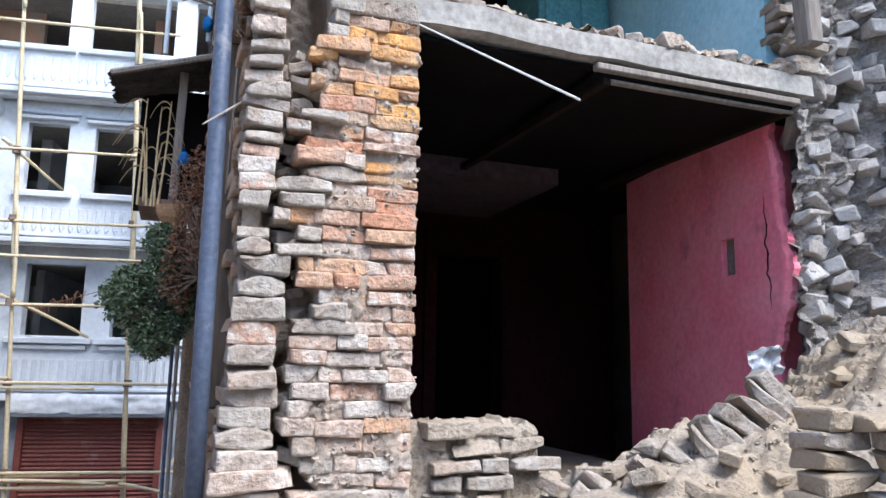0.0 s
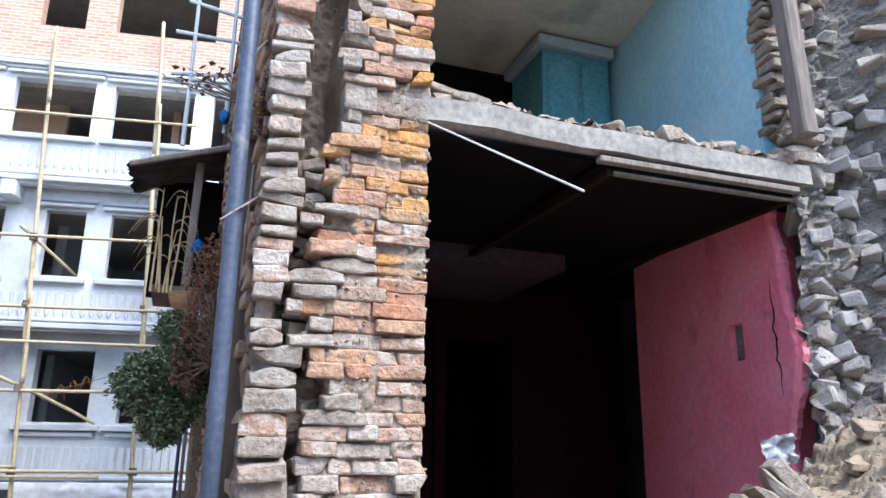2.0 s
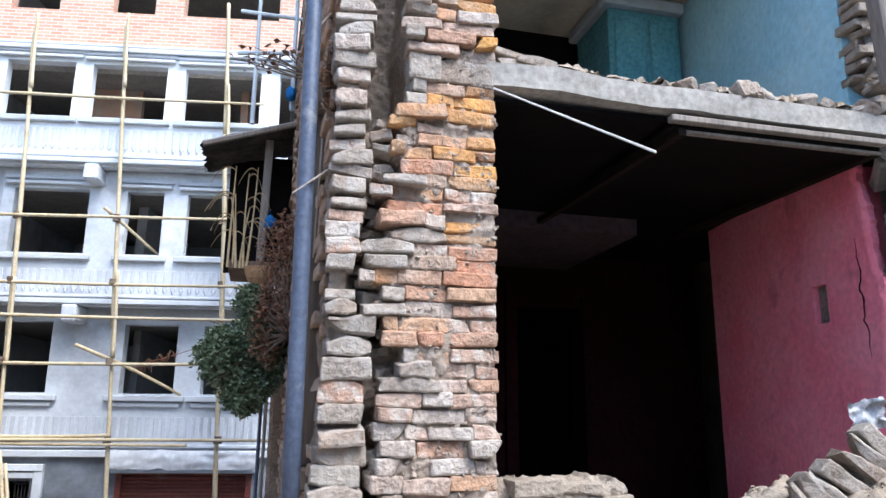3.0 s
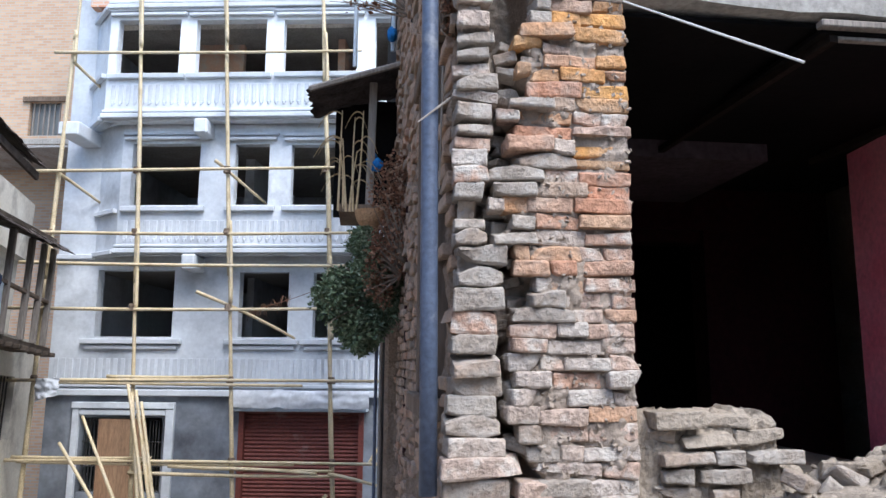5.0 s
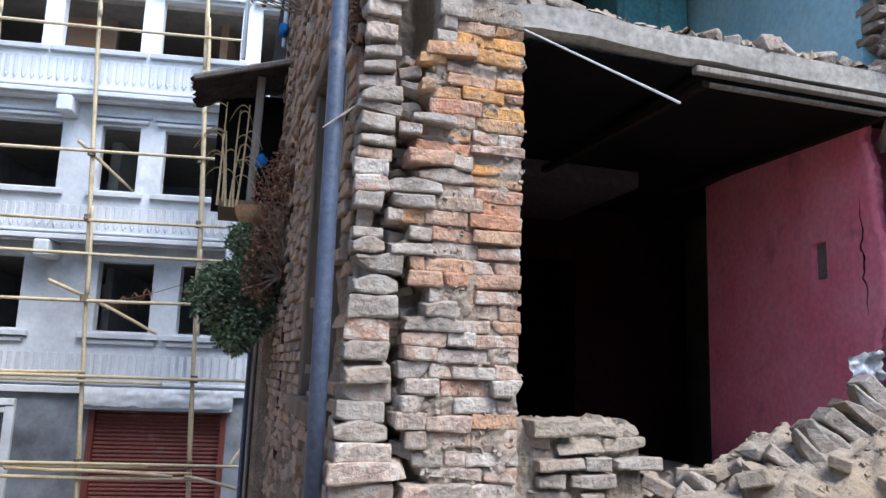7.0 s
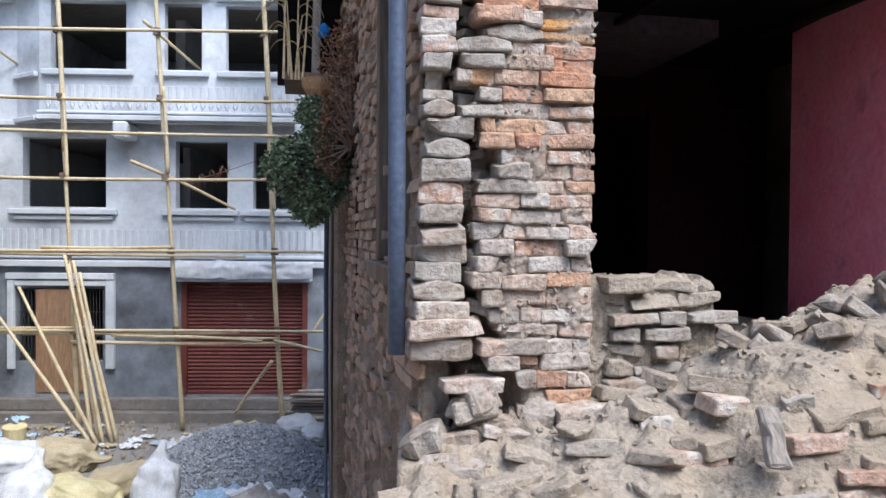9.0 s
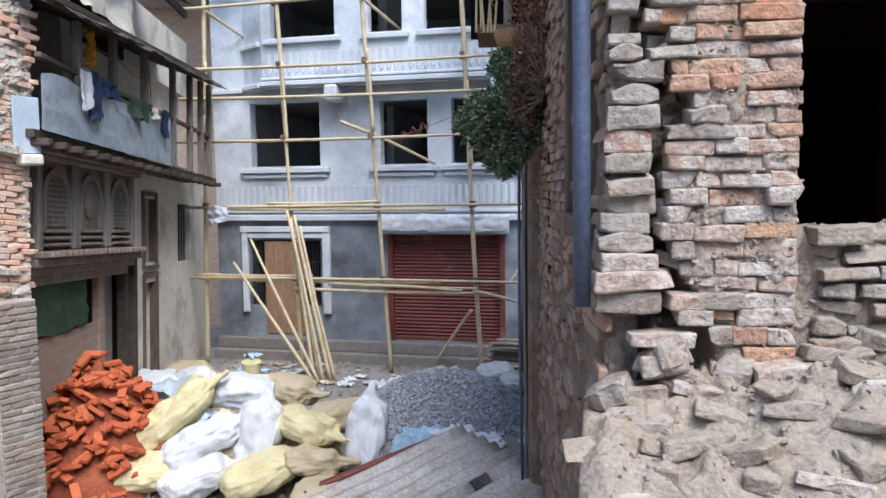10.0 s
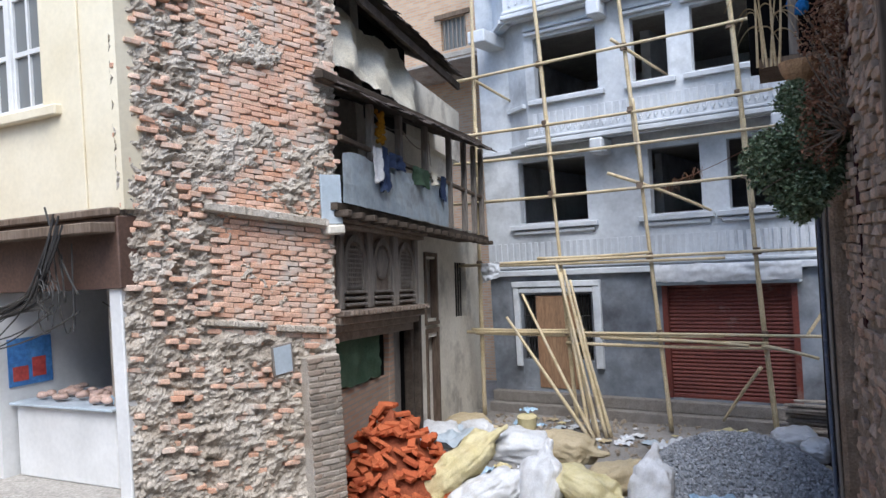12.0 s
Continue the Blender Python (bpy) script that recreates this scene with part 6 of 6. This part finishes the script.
plant("shrub", "dense green shrub growing out of the old wall", "shrub", (-0.50, 6.65, 4.1), (-0.89, 6.55, 4.03), (0.39, 0.36, 0.46), 15000, 0.040, leaf, 4, 14)
plant("shrub", "smaller paler green shrub above the dense one", "shrub", (-0.55, 6.6, 4.4), (-0.82, 6.6, 4.52), (0.22, 0.2, 0.16), 2600, 0.032, leaf, 6, 6)
plant("dry_weeds", "dry brown weeds hanging on the wall", "weeds", (-0.45, 6.2, 4.3), (-0.52, 6.3, 4.75), (0.24, 0.3, 0.50), 2800, 0.03, dry_leaf, 9, 22)
plant("dry_weeds", "dry brown weeds hanging beside the shrub", "weeds", (-0.5, 6.3, 4.2), (-0.66, 6.4, 4.30), (0.16, 0.25, 0.35), 1600, 0.03, dry_leaf, 10, 30)
straw = material("dry_straw", [(0.42, 0.31, 0.17), (0.55, 0.43, 0.27)], scale=6, fine=50, bump=0.2)
corn = thing("corn_stalks", "withered straw-coloured corn stalks on the balcony", "plant")
rc = random.Random(17)
for k in range(6):
    foot = Vector((-1.06 - 0.035 * k, 7.38 + rc.uniform(-0.05, 0.05), 4.98))
    top = foot + Vector((rc.uniform(-0.06, 0.08), 0, rc.uniform(0.55, 1.05)))
    bm = bmesh.new()
    rod(bm, foot, top, 0.013, 0.006, 6, rc.uniform(-0.04, 0.04), 5)
    part("stalk", bm, straw, corn)
    for f in (0.45, 0.7, 0.95):
        base, way, reach = foot.lerp(top, f), rc.choice((-1, -1, 1)), rc.uniform(0.14, 0.26)
        bm = bmesh.new()
        sheet(bm, lambda u, v: base + Vector((way * reach * u, (v - 0.5) * 0.035 * (1 - 0.8 * u) - 0.05 * u, 0.22 * u * (1 - 1.7 * u) + 0.02 * abs(v - 0.5))), 9, 2)
        part("blade", bm, straw, corn)
plant("dry_weeds", "withered twigs sprouting above the balcony roof", "weeds", (-0.35, 6.6, 6.6), (-0.9, 6.8, 6.95), (0.45, 0.2, 0.16), 60, 0.07, dry_leaf, 13, 10)
plant("dry_weeds", "dry grass tuft on the wall top", "weeds", (0.0, 3.3, 4.9), (0.02, 3.25, 5.0), (0.04, 0.08, 0.22), 400, 0.02, dry_leaf, 14, 20)
bm = bmesh.new()
for k in range(26):
    a = Vector((-4.1 + 0.03 * k, 13.9, 4.45 + 0.012 * k + 0.05 * math.sin(k)))
    rod(bm, a, a + Vector((random.uniform(-.05, .05), 0, -random.uniform(0.05, 0.22))), 0.008, 0.003, 4)
wire(bm, sag((-4.3, 13.9, 4.42), (-2.6, 13.6, 4.9), 0.05), 0.006)
tagged(part("dry_vine", bm, dry_leaf), "dry vine strung across a window of the grey house", "vine", "", "stuff")


# ---- loose things in the yard ----
def sack(mat, l=0.75, w=0.45, h=0.3, seed=0):
    bm = bmesh.new()
    bmesh.ops.create_icosphere(bm, subdivisions=5, radius=1)
    for v in bm.verts:
        c = v.co.copy()
        p = Vector((math.copysign(abs(c.x) ** 0.7, c.x) * l / 2, math.copysign(abs(c.y) ** 0.75, c.y) * w / 2, math.copysign(abs(c.z) ** 0.8, c.z) * h / 2))
        pinch = smooth(c.x, 0.55, 0.95)
        p.y *= 1 - 0.6 * pinch
        p.z *= 1 - 0.65 * pinch
        p.x += 0.16 * smooth(c.x, 0.8, 1.0)
        fold = math.sin(p.x * 34 + 6 * fbm(p.y + seed, p.z, seed, 0.3)) * 0.010 * (0.4 + pinch)
        p += c * (0.05 * fbm(p.x + seed * 3.1, p.y, p.z, 0.3, 2) + 0.018 * fbm(p.x * 0.4 + seed, p.y, p.z * 1.6, 0.09, 3) - 0.016 * abs(fbm(p.x + seed, p.y * 0.6, p.z, 0.16, 2)) + 1.1 * fold)
        v.co = p
    return part("sack", bm, mat, None, "", True)


rs = random.Random(3)
SACKS = [
    (-5.05, 7.95, 0.82, "y", -38, 25, 1.05, 0.50), (-4.62, 7.75, 0.55, "w", -28, 28, 0.95, 0.48), (-3.98, 7.95, 0.62, "w", -68, 75, 0.80, 0.52), (-4.5, 8.55, 0.95, "w", 5, 20, 0.85, 0.5),
    (-4.0, 8.85, 0.90, "b", 0, -12, 0.75, 0.48), (-3.45, 8.05, 0.72, "y", 8, -15, 0.80, 0.45), (-3.2, 7.75, 0.42, "b", 0, 10, 0.60, 0.42), (-3.75, 7.55, 0.33, "y", -20, 35, 0.80, 0.45),
    (-3.15, 8.4, 0.75, "b", 0, 60, 0.6, 0.45), (-2.72, 8.15, 0.62, "w", -72, 80, 0.85, 0.45), (-5.2, 7.45, 0.25, "y", 0, 15, 0.8, 0.45), (-4.5, 7.45, 0.25, "w", -15, 30, 0.75, 0.45),
    (-4.2, 8.2, 0.35, "b", 0, 40, 0.9, 0.5), (-4.7, 8.3, 0.4, "w", 0, -20, 0.9, 0.5), (-3.5, 8.3, 0.3, "y", 0, 10, 0.9, 0.5), (-6.25, 7.15, 0.38, "b", 0, 160, 0.55, 0.4),
    (-7.0, 10.3, 0.45, "w", 0, 30, 0.8, 0.5), (-6.5, 10.7, 0.4, "w", 0, -40, 0.8, 0.5), (-7.0, 11.3, 0.35, "b", 0, 0, 0.8, 0.5), (-6.0, 11.0, 0.3, "w", 0, 70, 0.7, 0.4), (-2.9, 7.4, 0.2, "b", 0, 20, 0.7, 0.4),
    (-3.0, 12.4, 0.22, "y", -15, 30, 0.6, 0.35), (-1.9, 12.7, 0.25, "w", 0, 10, 0.6, 0.4), (-1.5, 12.4, 0.2, "w", 0, 70, 0.6, 0.4), (-6.45, 8.9, 0.3, "w", 0, 40, 0.7, 0.4),
]
LOOK = {"y": (sack_yellow, "yellow woven plastic sack stuffed with rubble"), "w": (sack_white, "white woven plastic sack stuffed with rubble"), "b": (sack_brown, "dusty brown woven sack stuffed with rubble")}
for k, (x, y, z, c, ry, rz, l, w) in enumerate(SACKS):
    ob = sack(LOOK[c][0], l * 1.15, w * 1.2, w * 0.85, k + 1)
    ob.matrix_world = pose(x, y, z, rs.uniform(-15, 15), ry, rz)
    tagged(ob, LOOK[c][1], "sack", "heap of sacks")

# new red bricks tipped in a heap
red_bricks = brick_set(brick_new, l=0.20, w=0.095, h=0.05, n=4, seed=9, wear=0.001, chip=0.004)
red_heap = tagged(lay(red_bricks[0], pose(-6.0, 7.7, 0.1), None, "brick_heap"), "tipped heap of new orange-red bricks", "brick heap")
for i in range(295):
    a, r = rs.uniform(0, math.tau), math.sqrt(rs.uniform(0, 1))
    x, y = -5.95 + 1.0 * r * math.cos(a), 7.75 + 1.05 * r * math.sin(a)
    z = 0.12 + 1.55 * (1 - r) ** 0.8 + rs.uniform(-0.06, 0.03)
    lay(rs.choice(red_bricks), pose(x, y, z, rs.uniform(-40, 40), rs.uniform(-40, 40), rs.uniform(0, 360)), red_heap)
bm = bmesh.new()
sheet(bm, lambda u, v: Vector((-5.95 + 0.95 * v * math.cos(u * math.tau), 7.75 + 1.0 * v * math.sin(u * math.tau), 0.02 + 1.48 * (1 - v) ** 0.8)), 24, 8)
ob = part("inner_bricks", bm, material("red_brick_dust", [(0.22, 0.06, 0.03), (0.34, 0.10, 0.05)], fine=40, bump=0.8), red_heap)
ob.matrix_world = Matrix.Identity(4)

# gravel heap
def gravel_z(x, y):
    return max(0, 0.68 * (1 - ((x + 2.45) / 1.45) ** 2 - ((y - 11.0) / 1.15) ** 2)) + 0.04 * fbm(x, y, 1, 0.3)


bm = bmesh.new()
sheet(bm, lambda u, v: Vector((-4.0 + 3.1 * u, 9.7 + 2.6 * v, gravel_z(-4.0 + 3.1 * u, 9.7 + 2.6 * v) - 0.02)), 50, 44)
gravel = tagged(part("gravel_heap", bm, material("gravel_base", [(0.26, 0.27, 0.285), (0.38, 0.39, 0.41)], scale=8, fine=60, bump=1.0), None, "", True), "low heap of grey crushed stone", "gravel", "", "stuff")
chip = worn_brick(0.045, 0.035, 0.028, 77, 0.006, 0.01)
pile = Pile()
for i in range(6500):
    a, r = rs.uniform(0, math.tau), math.sqrt(rs.random())
    x, y = -2.45 + 1.5 * r * math.cos(a), 11.0 + 1.2 * r * math.sin(a)
    pile.add(chip, tumble(rs, x, y, gravel_z(x, y) + 0.0, 90) @ Matrix.Scale(rs.uniform(0.5, 1.2), 4))
tagged(pile.done("crushed_stone", gravel_grey), "loose grey crushed stones of the heap", "gravel")

# corrugated sheet
P0, PU, PV = Vector((-1.65, 8.35, 0.74)), Vector((-1.45, -1.25, -0.50)), Vector((1.10, -0.95, -0.10))
PN = PU.cross(PV).normalized()
bm = bmesh.new()
g = sheet(bm, lambda u, v: P0 + PU * u * 1.3 + PV * v * 1.25 + PN * (0.030 * math.sin(v * 1.25 * 46) + 0.03 * fbm(u * 2, v * 2, 3)), 12, 120)
hole = [f for f in bm.faces if ((f.calc_center_median() - (P0 + PU * 0.30 + PV * 0.78)).length < 0.10)]
bmesh.ops.delete(bm, geom=hole, context="FACES")
bmesh.ops.solidify(bm, geom=bm.faces[:], thickness=0.003)
tagged(part("corrugated_sheet", bm, tin, None, "", True), "rusty corrugated iron sheet with a torn hole", "corrugated sheet")
bm = bmesh.new()
box(bm, 0, 1.9, -0.05, 0.05, -0.03, 0.03, m=pose(-3.1, 7.2, 0.30, 0, -12, 38), bevel=0.01)
tagged(part("iron_bar", bm, rust_paint), "rusty red iron bar lying over the rubbish", "iron bar")

# plastic sheets, paper and rubbish
def crumpled(name, label, cat, x, y, z, w, d, mat, seed, group=""):
    bm = bmesh.new()
    sheet(bm, lambda u, v: Vector((w * (u - 0.5) * (1 + 0.3 * fbm(v * 3, seed, 0)), d * (v - 0.5) * (1 + 0.3 * fbm(u * 3, seed, 4)), 0.03 + 0.22 * min(w, d) * (fbm(u * 3, v * 3, seed, 1.0, 2) + 0.22 * abs(fbm(u * 6, v * 6, seed, 1.0, 2))))), 18, 18)
    ob = part(name, bm, mat, None, "", True)
    ob.matrix_world = pose(x, y, z, 0, 0, seed * 47)
    return tagged(ob, label, cat, group)


crumpled("plastic_sheet", "pale blue plastic sheet crumpled by the brick heap", "plastic sheet", -6.0, 9.3, 0.25, 0.9, 0.7, plastic_blue, 1)
crumpled("plastic_sheet", "pale blue plastic sheet spread before the gravel", "plastic sheet", -2.35, 9.2, 0.20, 0.9, 0.7, plastic_blue, 2)
crumpled("plastic_sheet", "white plastic sheet spread before the gravel", "plastic sheet", -1.7, 9.0, 0.35, 0.9, 0.5, plastic_clear, 3)
crumpled("plastic_sheet", "white plastic sheet under the iron bar", "plastic sheet", -2.3, 8.0, 0.22, 0.9, 0.6, plastic_clear, 4)
crumpled("plastic_sheet", "grey plastic sheet heaped beside the sacks", "plastic sheet", -6.6, 10.0, 0.5, 1.0, 0.7, zinc, 5)
crumpled("plastic_sheet", "white plastic sheet by the scaffold foot", "plastic sheet", -3.7, 12.3, 0.05, 0.7, 0.4, plastic_clear, 6)
RUB = [plastic_clear, plastic_clear, plastic_blue, sack_yellow, paper_white, paper_white, sack_brown, zinc]
for i in range(190):
    x, y = rs.choice(((rs.uniform(-7.4, -1.2), rs.uniform(12.2, 13.6)), (rs.uniform(-6.6, -5.2), rs.uniform(6.3, 7.3)), (rs.uniform(-7.6, -4.8), rs.uniform(9.4, 12.0)), (rs.uniform(-1.6, -0.9), rs.uniform(9.0, 12.5))))
    s = rs.uniform(0.08, 0.28)
    crumpled("rubbish", "crumpled scrap of plastic or paper on the ground", "rubbish", x, y, ground_height(x, y) + 0.01, s, s * 0.8, rs.choice(RUB), 10 + i, "scattered rubbish")
bm = bmesh.new()
rod(bm, (0, 0, 0), (0, 0, 0.30), 0.15, 0.17, 16)
ob = tagged(part("tin_can", bm, sack_yellow), "battered yellow square tin by the sacks", "tin")
ob.matrix_world = pose(-6.0, 11.6, 0.25, 6, 4, 0)
crumpled("plastic_bag", "light blue plastic bag on top of the tin", "plastic bag", -6.05, 11.8, 0.58, 0.28, 0.26, plastic_blue, 91)
crumpled("plastic_bag", "bright blue plastic bag at the foot of the post", "plastic bag", -0.85, 7.6, 0.5, 0.4, 0.4, cloth_blue, 92)
for i in range(14):
    ob = tagged(part("plank", boxes((-0.5, 0.5, -0.06, 0.06, -0.015, 0.015), bevel=0.004), grey_wood), "dusty plank in a stack by the grey house", "plank", "stacked planks")
    ob.matrix_world = pose(-1.6 + rs.uniform(-.1, .1), 13.5 + rs.uniform(-.2, .2), 0.22 + 0.034 * i, 0, 0, rs.uniform(-12, 12))
pile = Pile()
for i in range(1500):
    x, y = rs.uniform(-7.8, -0.9), rs.uniform(6.2, 13.9)
    pile.add(chip, tumble(rs, x, y, ground_height(x, y) + 0.01, 90) @ Matrix.Scale(rs.uniform(0.4, 2.2), 4))
tagged(pile.done("yard_stones", dust_earth), "stones and crumbs strewn over the yard", "stones")
